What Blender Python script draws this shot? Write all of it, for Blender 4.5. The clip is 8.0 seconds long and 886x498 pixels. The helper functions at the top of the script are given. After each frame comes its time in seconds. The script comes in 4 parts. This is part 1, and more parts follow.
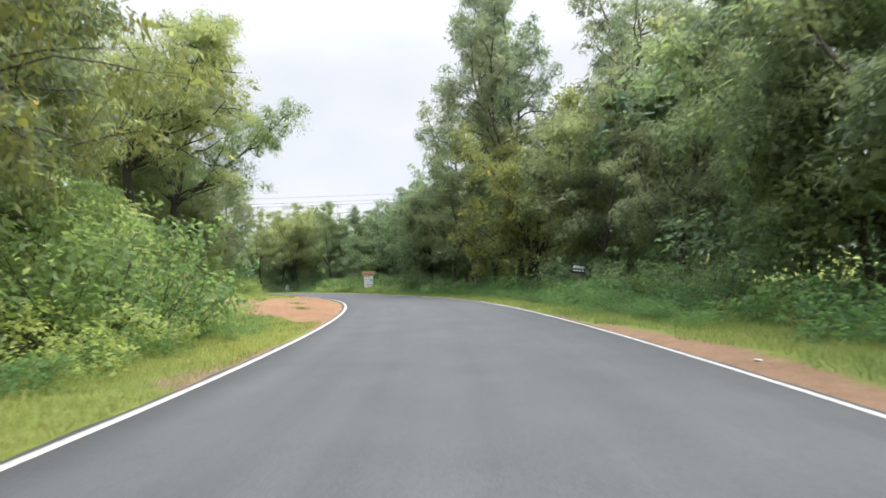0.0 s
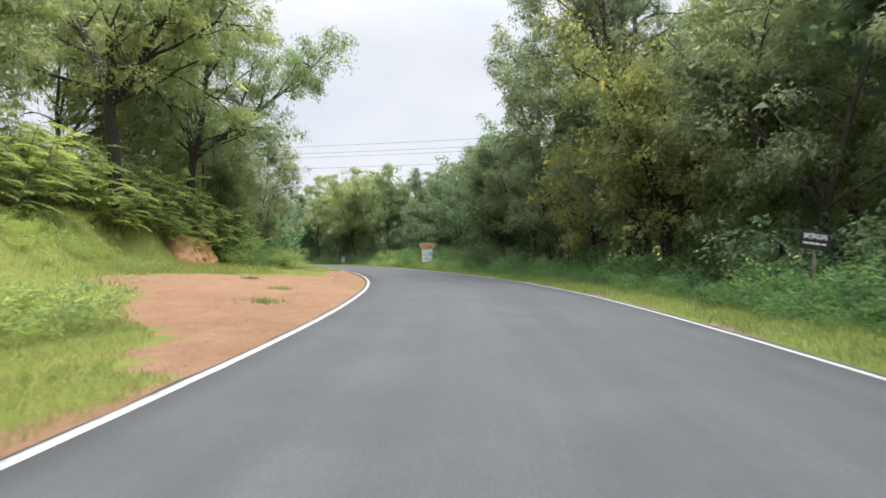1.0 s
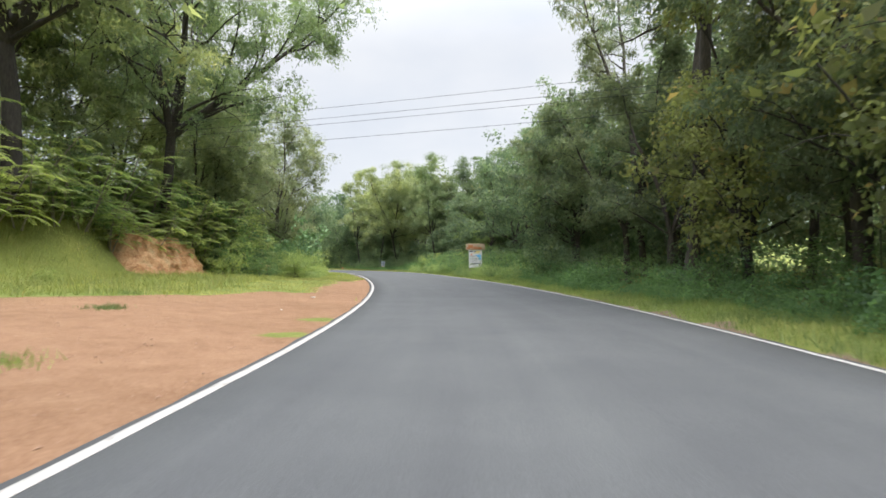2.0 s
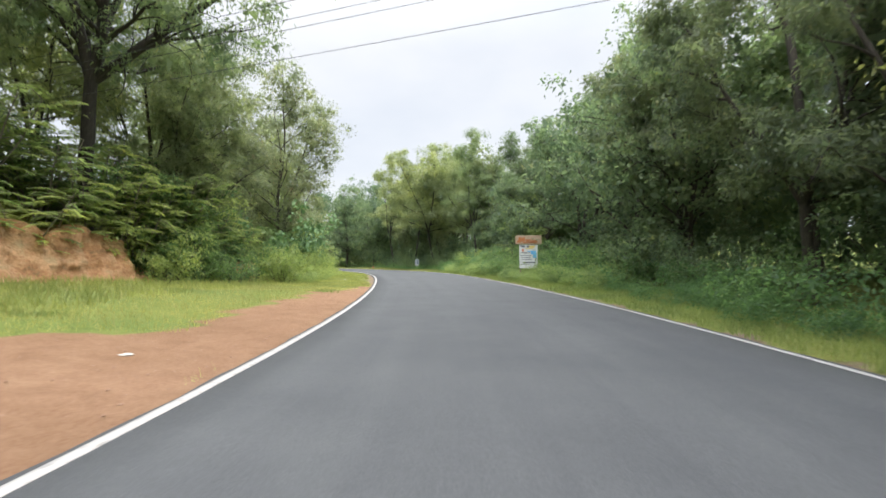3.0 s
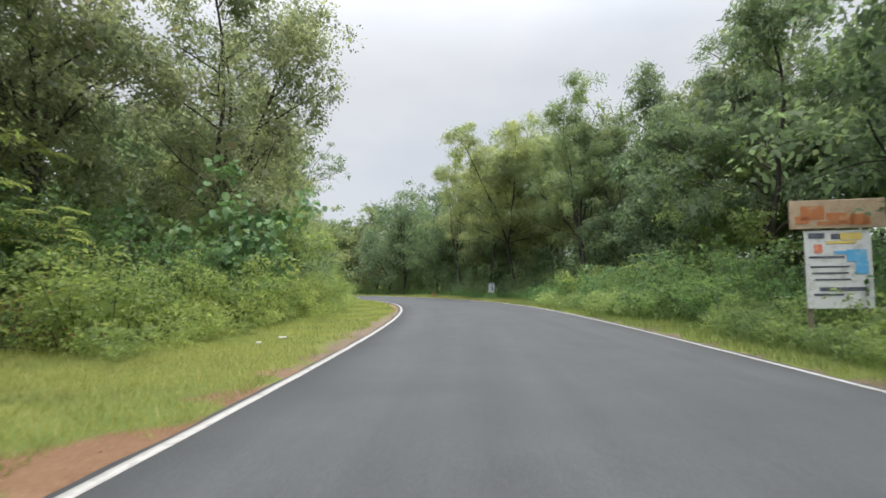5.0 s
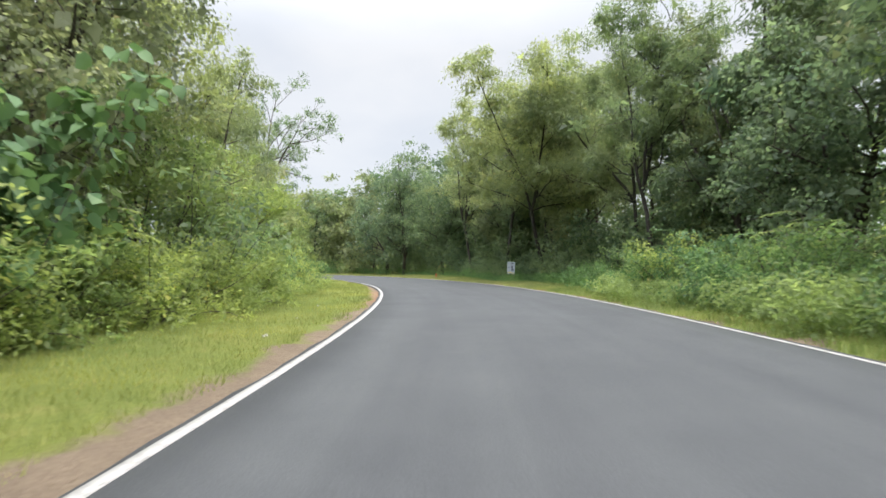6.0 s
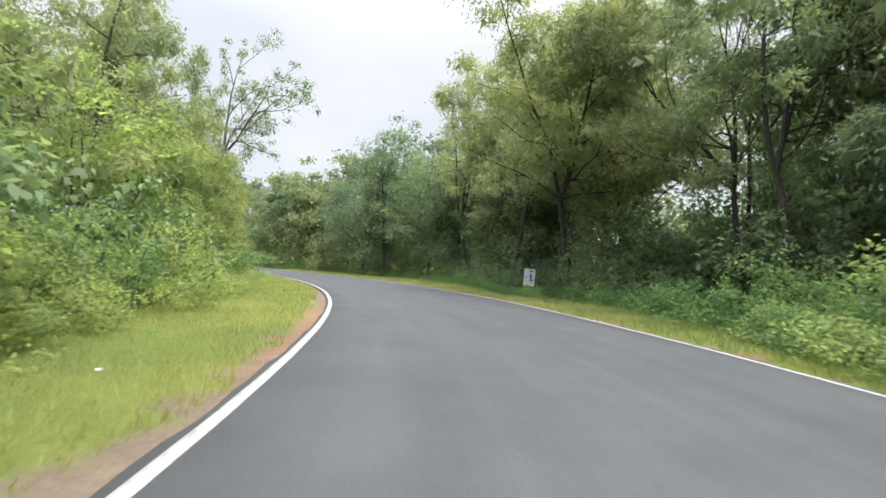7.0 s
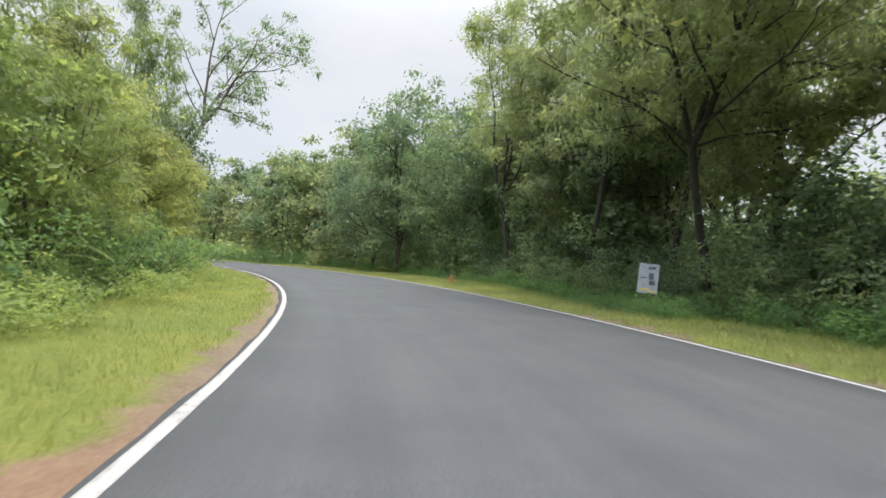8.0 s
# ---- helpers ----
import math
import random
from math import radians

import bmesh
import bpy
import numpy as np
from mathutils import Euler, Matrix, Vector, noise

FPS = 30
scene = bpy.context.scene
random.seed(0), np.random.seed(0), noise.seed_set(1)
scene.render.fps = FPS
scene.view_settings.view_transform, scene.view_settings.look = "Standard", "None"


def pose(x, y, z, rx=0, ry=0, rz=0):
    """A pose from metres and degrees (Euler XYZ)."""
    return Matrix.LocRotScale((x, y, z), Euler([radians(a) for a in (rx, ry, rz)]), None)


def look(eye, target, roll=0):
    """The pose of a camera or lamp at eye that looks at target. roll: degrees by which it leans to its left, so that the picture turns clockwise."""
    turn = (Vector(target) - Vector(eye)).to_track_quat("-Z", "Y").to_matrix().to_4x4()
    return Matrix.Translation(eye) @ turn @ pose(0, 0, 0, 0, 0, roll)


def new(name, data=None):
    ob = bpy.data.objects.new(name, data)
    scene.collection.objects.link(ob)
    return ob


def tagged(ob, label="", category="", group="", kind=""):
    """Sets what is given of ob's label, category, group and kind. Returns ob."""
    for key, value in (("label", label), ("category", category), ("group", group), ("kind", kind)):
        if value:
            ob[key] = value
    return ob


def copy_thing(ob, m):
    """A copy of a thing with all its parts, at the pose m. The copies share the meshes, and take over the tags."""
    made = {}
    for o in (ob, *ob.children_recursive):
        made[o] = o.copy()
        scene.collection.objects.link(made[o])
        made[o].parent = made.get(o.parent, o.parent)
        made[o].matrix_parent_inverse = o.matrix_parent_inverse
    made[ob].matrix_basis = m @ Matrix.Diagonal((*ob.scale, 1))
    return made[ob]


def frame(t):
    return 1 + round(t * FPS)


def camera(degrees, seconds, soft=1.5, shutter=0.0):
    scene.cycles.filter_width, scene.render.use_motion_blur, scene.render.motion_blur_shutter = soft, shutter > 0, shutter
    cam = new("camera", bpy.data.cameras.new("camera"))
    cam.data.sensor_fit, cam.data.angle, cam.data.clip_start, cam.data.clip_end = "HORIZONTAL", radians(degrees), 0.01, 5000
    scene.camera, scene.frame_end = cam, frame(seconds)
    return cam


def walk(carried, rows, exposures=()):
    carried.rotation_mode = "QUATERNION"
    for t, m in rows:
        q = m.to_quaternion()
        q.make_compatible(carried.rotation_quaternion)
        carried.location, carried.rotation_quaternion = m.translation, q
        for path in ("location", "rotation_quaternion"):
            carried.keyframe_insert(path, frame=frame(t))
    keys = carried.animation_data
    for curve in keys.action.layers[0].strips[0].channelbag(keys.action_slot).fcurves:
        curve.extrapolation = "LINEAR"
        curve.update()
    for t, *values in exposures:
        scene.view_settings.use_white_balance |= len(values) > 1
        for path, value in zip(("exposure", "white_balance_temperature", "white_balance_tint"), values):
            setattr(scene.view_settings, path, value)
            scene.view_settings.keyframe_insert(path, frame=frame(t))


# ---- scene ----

# ---------------------------------------------------------------- camera and walk
cam = camera(79.47, 8.0, soft=1.62, shutter=0.14)
PATH = [
    (0.0, 0.0, 0.0, 1.354, 3.912, 3.466, 1.53),
    (0.5, -0.497, 6.09, 1.348, 8.598, 0.62, 0.694),
    (1.0, -1.209, 12.06, 1.406, 11.426, 0.811, 0.093),
    (1.5, -2.24, 17.942, 1.424, 13.952, 0.676, 0.0),
    (1.7, -2.686, 20.335, 1.445, 15.318, 0.878, 0.204),
    (2.8, -5.93, 33.16, 1.478, 21.293, 1.72, 0.561),
    (3.0, -6.643, 35.46, 1.484, 22.276, 1.011, 0.371),
    (3.5, -8.606, 40.611, 1.435, 26.143, -8.378, -2.763),
    (4.0, -10.733, 45.782, 1.401, 30.408, 0.337, -1.288),
    (4.2, -11.645, 47.80, 1.403, 30.226, 1.436, -1.178),
    (5.3, -17.06, 58.57, 1.395, 31.2, 4.1, 1.1),
    (5.5, -18.18, 60.465, 1.409, 30.858, 3.578, 0.744),
    (6.0, -21.055, 65.269, 1.352, 31.674, 1.495, 0.521),
    (6.5, -23.984, 69.799, 1.389, 33.237, 0.195, -0.24),
    (7.0, -27.12, 74.281, 1.368, 29.796, 1.72, -2.752),
    (7.5, -30.326, 78.81, 1.326, 29.551, 2.457, -1.814),
    (8.0, -33.564, 83.344, 1.297, 31.534, 0.965, -2.449),
]
walk(cam, [(t, pose(x, y, z, 90 + pitch, roll, yaw)) for t, x, y, z, yaw, pitch, roll in PATH],
     [(0.0, 1.02), (0.5, 1.2), (1.0, 0.95), (1.5, 0.92), (3.0, 1.04), (4.0, 0.92), (5.5, 0.66), (6.0, 0.94), (6.5, 1.06), (7.0, 1.02), (7.5, 0.95), (8.0, 0.88)])

# ---------------------------------------------------------------- world, sun, exposure
world = bpy.data.worlds.new("overcast_sky")
scene.world = world
world.use_nodes = True
wn, wl = world.node_tree.nodes, world.node_tree.links
wn.clear()
SUN_ELEV, SUN_ROT = 65.0, 124.0
sky = wn.new("ShaderNodeTexSky")
sky.sky_type = "NISHITA"
sky.sun_disc = False
sky.sun_elevation, sky.sun_rotation = radians(SUN_ELEV), radians(SUN_ROT)
sky_gain = wn.new("ShaderNodeVectorMath")
sky_gain.operation = "SCALE"
sky_gain.inputs["Scale"].default_value = 0.12
coord = wn.new("ShaderNodeTexCoord")
squash = wn.new("ShaderNodeMapping")
squash.inputs["Scale"].default_value = (1.0, 1.0, 2.2)
cloud = wn.new("ShaderNodeTexNoise")
cloud.inputs["Scale"].default_value = 2.6
cloud.inputs["Detail"].default_value = 5.0
cloud_ramp = wn.new("ShaderNodeValToRGB")
cloud_ramp.color_ramp.elements[0].position = 0.30
cloud_ramp.color_ramp.elements[0].color = (0.74, 0.785, 0.865, 1)
cloud_ramp.color_ramp.elements[1].position = 0.66
cloud_ramp.color_ramp.elements[1].color = (0.90, 0.915, 0.95, 1)
blend = wn.new("ShaderNodeMix")
blend.data_type = "RGBA"
blend.inputs[0].default_value = 0.90
back = wn.new("ShaderNodeBackground")
back.inputs["Strength"].default_value = 0.56
wout = wn.new("ShaderNodeOutputWorld")
wl.new(sky.outputs[0], sky_gain.inputs[0])
wl.new(coord.outputs["Generated"], squash.inputs[0])
wl.new(squash.outputs[0], cloud.inputs["Vector"])
wl.new(cloud.outputs["Fac"], cloud_ramp.inputs[0])
wl.new(sky_gain.outputs[0], blend.inputs[6])
wl.new(cloud_ramp.outputs[0], blend.inputs[7])
up_part = wn.new("ShaderNodeSeparateXYZ")
zenith = wn.new("ShaderNodeMapRange")
zenith.interpolation_type = "SMOOTHSTEP"
zenith.inputs["From Min"].default_value, zenith.inputs["From Max"].default_value = 0.35, 1.0
zenith.inputs["To Min"].default_value, zenith.inputs["To Max"].default_value = 1.0, 5.2
overcast = wn.new("ShaderNodeVectorMath")
overcast.operation = "SCALE"
wl.new(coord.outputs["Generated"], up_part.inputs[0])
wl.new(up_part.outputs["Z"], zenith.inputs["Value"])
wl.new(blend.outputs[2], overcast.inputs[0])
wl.new(zenith.outputs[0], overcast.inputs["Scale"])
wl.new(overcast.outputs[0], back.inputs["Color"])
wl.new(back.outputs[0], wout.inputs["Surface"])

sun_data = bpy.data.lights.new("sun", "SUN")
sun_data.energy, sun_data.angle, sun_data.color = 2.9, radians(38), (1.0, 0.95, 0.84)
sun = new("sun", sun_data)
az = radians(SUN_ROT)
sun.matrix_world = look((0, 0, 60), (-60 * math.sin(az) / math.tan(radians(SUN_ELEV)), -60 * math.cos(az) / math.tan(radians(SUN_ELEV)), 0))



# ---------------------------------------------------------------- materials
def material(name):
    m = bpy.data.materials.new(name)
    m.use_nodes = True
    n, l = m.node_tree.nodes, m.node_tree.links
    return m, n, l, n["Principled BSDF"]


def noise_node(n, l, scale, detail=4.0, rough=0.6, vector=None):
    t = n.new("ShaderNodeTexNoise")
    t.inputs["Scale"].default_value = scale
    t.inputs["Detail"].default_value = detail
    t.inputs["Roughness"].default_value = rough
    if vector is not None:
        l.new(vector, t.inputs["Vector"])
    return t


def ramp_node(n, l, source, stops):
    r = n.new("ShaderNodeValToRGB")
    e = r.color_ramp.elements
    while len(e) < len(stops):
        e.new(0.5)
    for el, (p, c) in zip(e, stops):
        el.position = p
        el.color = (*c, 1)
    l.new(source, r.inputs[0])
    return r


def mix_node(n, l, fac, a, b, how="MIX"):
    m = n.new("ShaderNodeMix")
    m.data_type, m.blend_type = "RGBA", how
    for sock, v in ((m.inputs[0], fac), (m.inputs[6], a), (m.inputs[7], b)):
        if isinstance(v, (int, float)):
            sock.default_value = v
        elif isinstance(v, tuple):
            sock.default_value = (*v, 1)
        else:
            l.new(v, sock)
    return m.outputs[2]


def bump_node(n, l, height, bsdf, strength, distance):
    b = n.new("ShaderNodeBump")
    b.inputs["Strength"].default_value = strength
    b.inputs["Distance"].default_value = distance
    l.new(height, b.inputs["Height"])
    l.new(b.outputs[0], bsdf.inputs["Normal"])


def leaf_material(name, dark, light, odd, translucent=0.60, rough=0.5, patch=0.55):
    m, n, l, p = material(name)
    geo = n.new("ShaderNodeNewGeometry")
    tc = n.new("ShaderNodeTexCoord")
    low = tuple(0.6 * a + 0.4 * b for a, b in zip(dark, light))
    r = ramp_node(n, l, geo.outputs["Random Per Island"], [(0.0, low), (0.6, light), (0.95, light), (1.0, odd)])
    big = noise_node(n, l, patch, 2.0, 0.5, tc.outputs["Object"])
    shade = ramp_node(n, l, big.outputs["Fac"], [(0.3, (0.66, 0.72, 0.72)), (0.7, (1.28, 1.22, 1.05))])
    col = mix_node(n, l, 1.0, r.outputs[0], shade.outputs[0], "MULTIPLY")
    info = n.new("ShaderNodeObjectInfo")
    tree = ramp_node(n, l, info.outputs["Random"], [(0.0, (0.72, 0.84, 0.82)), (0.35, (0.95, 0.97, 1.0)), (0.7, (1.08, 1.08, 1.0)), (1.0, (1.16, 1.13, 1.02))])
    col = mix_node(n, l, 1.0, col, tree.outputs[0], "MULTIPLY")
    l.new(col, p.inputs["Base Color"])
    p.inputs["Roughness"].default_value = rough
    p.inputs["Specular IOR Level"].default_value = 0.35
    t = n.new("ShaderNodeBsdfTranslucent")
    l.new(mix_node(n, l, 1.0, col, (1.62, 1.65, 1.15), "MULTIPLY"), t.inputs["Color"])
    mix = n.new("ShaderNodeMixShader")
    mix.inputs[0].default_value = translucent
    l.new(p.outputs[0], mix.inputs[1])
    l.new(t.outputs[0], mix.inputs[2])
    l.new(mix.outputs[0], n["Material Output"].inputs["Surface"])
    return m


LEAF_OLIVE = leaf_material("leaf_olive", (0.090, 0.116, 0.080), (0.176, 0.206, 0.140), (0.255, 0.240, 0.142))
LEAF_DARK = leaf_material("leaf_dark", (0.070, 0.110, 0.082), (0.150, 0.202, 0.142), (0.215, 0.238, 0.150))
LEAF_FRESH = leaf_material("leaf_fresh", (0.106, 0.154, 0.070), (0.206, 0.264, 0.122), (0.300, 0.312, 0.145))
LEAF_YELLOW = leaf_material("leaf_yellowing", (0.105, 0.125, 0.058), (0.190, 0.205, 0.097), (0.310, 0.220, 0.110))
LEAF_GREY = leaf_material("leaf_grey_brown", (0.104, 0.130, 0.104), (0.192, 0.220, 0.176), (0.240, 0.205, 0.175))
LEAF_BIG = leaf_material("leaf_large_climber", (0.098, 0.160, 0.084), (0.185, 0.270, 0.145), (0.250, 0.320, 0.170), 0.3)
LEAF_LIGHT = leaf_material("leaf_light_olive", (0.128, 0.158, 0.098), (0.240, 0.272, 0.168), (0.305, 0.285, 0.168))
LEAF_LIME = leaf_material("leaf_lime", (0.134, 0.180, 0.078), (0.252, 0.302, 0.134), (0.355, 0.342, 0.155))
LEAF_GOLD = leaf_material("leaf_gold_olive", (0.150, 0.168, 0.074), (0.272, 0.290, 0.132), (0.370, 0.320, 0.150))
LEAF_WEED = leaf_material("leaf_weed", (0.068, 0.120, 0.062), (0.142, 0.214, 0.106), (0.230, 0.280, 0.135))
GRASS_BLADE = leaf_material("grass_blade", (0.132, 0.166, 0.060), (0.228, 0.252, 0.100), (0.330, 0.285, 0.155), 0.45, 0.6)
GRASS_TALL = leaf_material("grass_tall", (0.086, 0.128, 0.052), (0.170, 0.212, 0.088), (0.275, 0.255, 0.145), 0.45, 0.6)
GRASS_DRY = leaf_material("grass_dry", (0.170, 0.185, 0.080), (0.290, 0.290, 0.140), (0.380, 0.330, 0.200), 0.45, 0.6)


def bark_material(name, a, b):
    m, n, l, p = material(name)
    tc = n.new("ShaderNodeTexCoord")
    mp = n.new("ShaderNodeMapping")
    mp.inputs["Scale"].default_value = (6, 6, 1.2)
    l.new(tc.outputs["Object"], mp.inputs[0])
    f = noise_node(n, l, 3.0, 6.0, 0.7, mp.outputs[0])
    r = ramp_node(n, l, f.outputs["Fac"], [(0.3, a), (0.7, b)])
    l.new(r.outputs[0], p.inputs["Base Color"])
    p.inputs["Roughness"].default_value = 0.9
    bump_node(n, l, f.outputs["Fac"], p, 0.6, 0.03)
    return m


BARK_DARK = bark_material("bark_dark", (0.035, 0.030, 0.026), (0.10, 0.085, 0.07))
# darker bark copy: shade under the crowns is put into its colour
BARK_BLACK_SHADED = bark_material("bark_black_shaded", (0.018, 0.016, 0.014), (0.060, 0.052, 0.045))
BARK_PALE = bark_material("bark_pale", (0.11, 0.095, 0.075), (0.26, 0.23, 0.19))


def ground_material():
    m, n, l, p = material("verge_ground")
    tc = n.new("ShaderNodeTexCoord")
    at = n.new("ShaderNodeAttribute")
    at.attribute_name = "soil"
    edge = noise_node(n, l, 1.1, 5.0, 0.7, tc.outputs["Object"])
    fine = noise_node(n, l, 22.0, 5.0, 0.7, tc.outputs["Object"])
    mid = noise_node(n, l, 2.4, 4.0, 0.6, tc.outputs["Object"])
    wide = noise_node(n, l, 0.22, 3.0, 0.5, tc.outputs["Object"])
    grass = ramp_node(n, l, mid.outputs["Fac"], [(0.25, (0.085, 0.120, 0.030)), (0.55, (0.165, 0.195, 0.050)), (0.8, (0.26, 0.235, 0.09))])
    grass2 = mix_node(n, l, 0.55, grass.outputs[0], ramp_node(n, l, fine.outputs["Fac"], [(0.3, (0.06, 0.085, 0.022)), (0.7, (0.235, 0.25, 0.075))]).outputs[0])
    grass2 = mix_node(n, l, 1.0, grass2, ramp_node(n, l, wide.outputs["Fac"], [(0.3, (0.8, 0.9, 0.85)), (0.7, (1.15, 1.05, 0.95))]).outputs[0], "MULTIPLY")
    soil = ramp_node(n, l, mid.outputs["Fac"], [(0.22, (0.140, 0.076, 0.045)), (0.45, (0.215, 0.124, 0.078)), (0.62, (0.245, 0.148, 0.096)), (0.85, (0.33, 0.220, 0.150))])
    soil2 = mix_node(n, l, 0.4, soil.outputs[0], ramp_node(n, l, fine.outputs["Fac"], [(0.3, (0.155, 0.080, 0.042)), (0.7, (0.36, 0.235, 0.148))]).outputs[0])
    red = n.new("ShaderNodeAttribute")
    red.attribute_name = "laterite"
    dull = ramp_node(n, l, mid.outputs["Fac"], [(0.25, (0.125, 0.098, 0.075)), (0.6, (0.19, 0.15, 0.112)), (0.85, (0.26, 0.205, 0.15))])
    dull2 = mix_node(n, l, 0.45, dull.outputs[0], ramp_node(n, l, fine.outputs["Fac"], [(0.3, (0.09, 0.07, 0.05)), (0.7, (0.29, 0.235, 0.18))]).outputs[0])
    soil2 = mix_node(n, l, 1.0, soil2, ramp_node(n, l, wide.outputs["Fac"], [(0.35, (0.86, 0.84, 0.82)), (0.65, (1.06, 1.06, 1.08))]).outputs[0], "MULTIPLY")
    soil2 = mix_node(n, l, red.outputs["Fac"], dull2, soil2)
    add = n.new("ShaderNodeMath")
    add.operation = "MULTIPLY_ADD"
    add.inputs[1].default_value = 0.9
    l.new(edge.outputs["Fac"], add.inputs[0])
    l.new(at.outputs["Fac"], add.inputs[2])
    mask = ramp_node(n, l, add.outputs[0], [(0.78, (0, 0, 0)), (1.02, (1, 1, 1))])
    l.new(mix_node(n, l, mask.outputs[0], grass2, soil2), p.inputs["Base Color"])
    p.inputs["Roughness"].default_value = 0.95
    p.inputs["Specular IOR Level"].default_value = 0.15
    bump_node(n, l, fine.outputs["Fac"], p, 0.8, 0.08)
    return m


def asphalt_material():
    m, n, l, p = material("worn_asphalt")
    tc = n.new("ShaderNodeTexCoord")
    uv = n.new("ShaderNodeUVMap")
    uv.uv_map = "road"
    grain = noise_node(n, l, 60.0, 4.0, 0.75, tc.outputs["Object"])
    blot = noise_node(n, l, 0.55, 4.0, 0.6, tc.outputs["Object"])
    stretch = n.new("ShaderNodeMapping")
    stretch.inputs["Scale"].default_value = (0.05, 1.4, 1.0)
    l.new(uv.outputs[0], stretch.inputs[0])
    streak = noise_node(n, l, 1.0, 4.0, 0.6, stretch.outputs[0])
    a = ramp_node(n, l, grain.outputs["Fac"], [(0.25, (0.038, 0.041, 0.046)), (0.6, (0.071, 0.075, 0.082)), (0.85, (0.118, 0.123, 0.130))])
    b = ramp_node(n, l, blot.outputs["Fac"], [(0.3, (0.86, 0.86, 0.87)), (0.7, (1.10, 1.09, 1.08))])
    c = ramp_node(n, l, streak.outputs["Fac"], [(0.3, (0.88, 0.88, 0.89)), (0.7, (1.12, 1.12, 1.10))])
    col = mix_node(n, l, 1.0, mix_node(n, l, 1.0, a.outputs[0], b.outputs[0], "MULTIPLY"), c.outputs[0], "MULTIPLY")
    l.new(col, p.inputs["Base Color"])
    p.inputs["Roughness"].default_value = 0.82
    p.inputs["Specular IOR Level"].default_value = 0.3
    bump_node(n, l, grain.outputs["Fac"], p, 0.35, 0.01)
    return m


def earth_material():
    m, n, l, p = material("laterite_face")
    tc = n.new("ShaderNodeTexCoord")
    seam = n.new("ShaderNodeMapping")
    seam.inputs["Scale"].default_value = (1.0, 1.0, 2.6)
    l.new(tc.outputs["Object"], seam.inputs[0])
    wide = noise_node(n, l, 0.9, 4.0, 0.6, seam.outputs[0])
    fine = noise_node(n, l, 9.0, 6.0, 0.75, tc.outputs["Object"])
    a = ramp_node(n, l, wide.outputs["Fac"], [(0.28, (0.22, 0.150, 0.080)), (0.43, (0.42, 0.225, 0.115)), (0.58, (0.52, 0.320, 0.180)), (0.76, (0.36, 0.280, 0.160))])
    b = ramp_node(n, l, fine.outputs["Fac"], [(0.3, (0.55, 0.52, 0.50)), (0.7, (1.25, 1.25, 1.25))])
    l.new(mix_node(n, l, 1.0, a.outputs[0], b.outputs[0], "MULTIPLY"), p.inputs["Base Color"])
    p.inputs["Roughness"].default_value = 0.95
    p.inputs["Specular IOR Level"].default_value = 0.15
    bump_node(n, l, fine.outputs["Fac"], p, 0.9, 0.12)
    return m


def paint_material(name, base, wear, scale=9.0, lo=0.38, hi=0.5, rough=0.7):
    m, n, l, p = material(name)
    tc = n.new("ShaderNodeTexCoord")
    f = noise_node(n, l, scale, 6.0, 0.75, tc.outputs["Object"])
    r = ramp_node(n, l, f.outputs["Fac"], [(lo, wear), (hi, base)])
    l.new(r.outputs[0], p.inputs["Base Color"])
    p.inputs["Roughness"].default_value = rough
    return m


GROUND = ground_material()
ASPHALT = asphalt_material()
EARTH = earth_material()
LINE_PAINT = paint_material("road_line_paint", (0.34, 0.33, 0.325), (0.17, 0.165, 0.16), 7.0, 0.30, 0.50)
WHITE_BOARD = paint_material("white_board_paint", (0.55, 0.57, 0.60), (0.40, 0.41, 0.42), 5.0)
FADED_BOARD = paint_material("faded_board_paint", (0.32, 0.36, 0.44), (0.23, 0.26, 0.31), 5.0)
TAN_BOARD = paint_material("tan_board_paint", (0.36, 0.28, 0.20), (0.25, 0.17, 0.11), 4.0, 0.35, 0.55)
BROWN_BAR = paint_material("brown_lettering", (0.36, 0.13, 0.05), (0.36, 0.21, 0.12), 6.0)
BLACK_BOARD = paint_material("black_board_paint", (0.010, 0.010, 0.012), (0.020, 0.020, 0.020), 5.0, rough=0.95)
WHITE_BAR = paint_material("white_lettering", (0.55, 0.57, 0.60), (0.38, 0.39, 0.40), 12.0)
BLUE_BAR = paint_material("blue_print", (0.10, 0.36, 0.66), (0.25, 0.47, 0.66), 7.0)
DARK_BAR = paint_material("dark_print", (0.06, 0.07, 0.11), (0.16, 0.17, 0.20), 10.0)
RED_BAR = paint_material("red_print", (0.55, 0.16, 0.10), (0.58, 0.30, 0.22), 10.0)
YELLOW_BAR = paint_material("yellow_print", (0.62, 0.48, 0.12), (0.60, 0.50, 0.25), 10.0)
POST_METAL = paint_material("rusty_post", (0.20, 0.16, 0.13), (0.11, 0.07, 0.05), 10.0)
CABLE = paint_material("cable_black", (0.05, 0.05, 0.055), (0.03, 0.03, 0.03), 10.0)
LITTER = paint_material("litter_plastic", (0.46, 0.45, 0.43), (0.32, 0.30, 0.27), 14.0)
STONE = paint_material("laterite_stone", (0.26, 0.16, 0.11), (0.16, 0.09, 0.06), 20.0)
ORANGE = paint_material("orange_paint", (0.46, 0.10, 0.045), (0.30, 0.12, 0.08), 14.0)


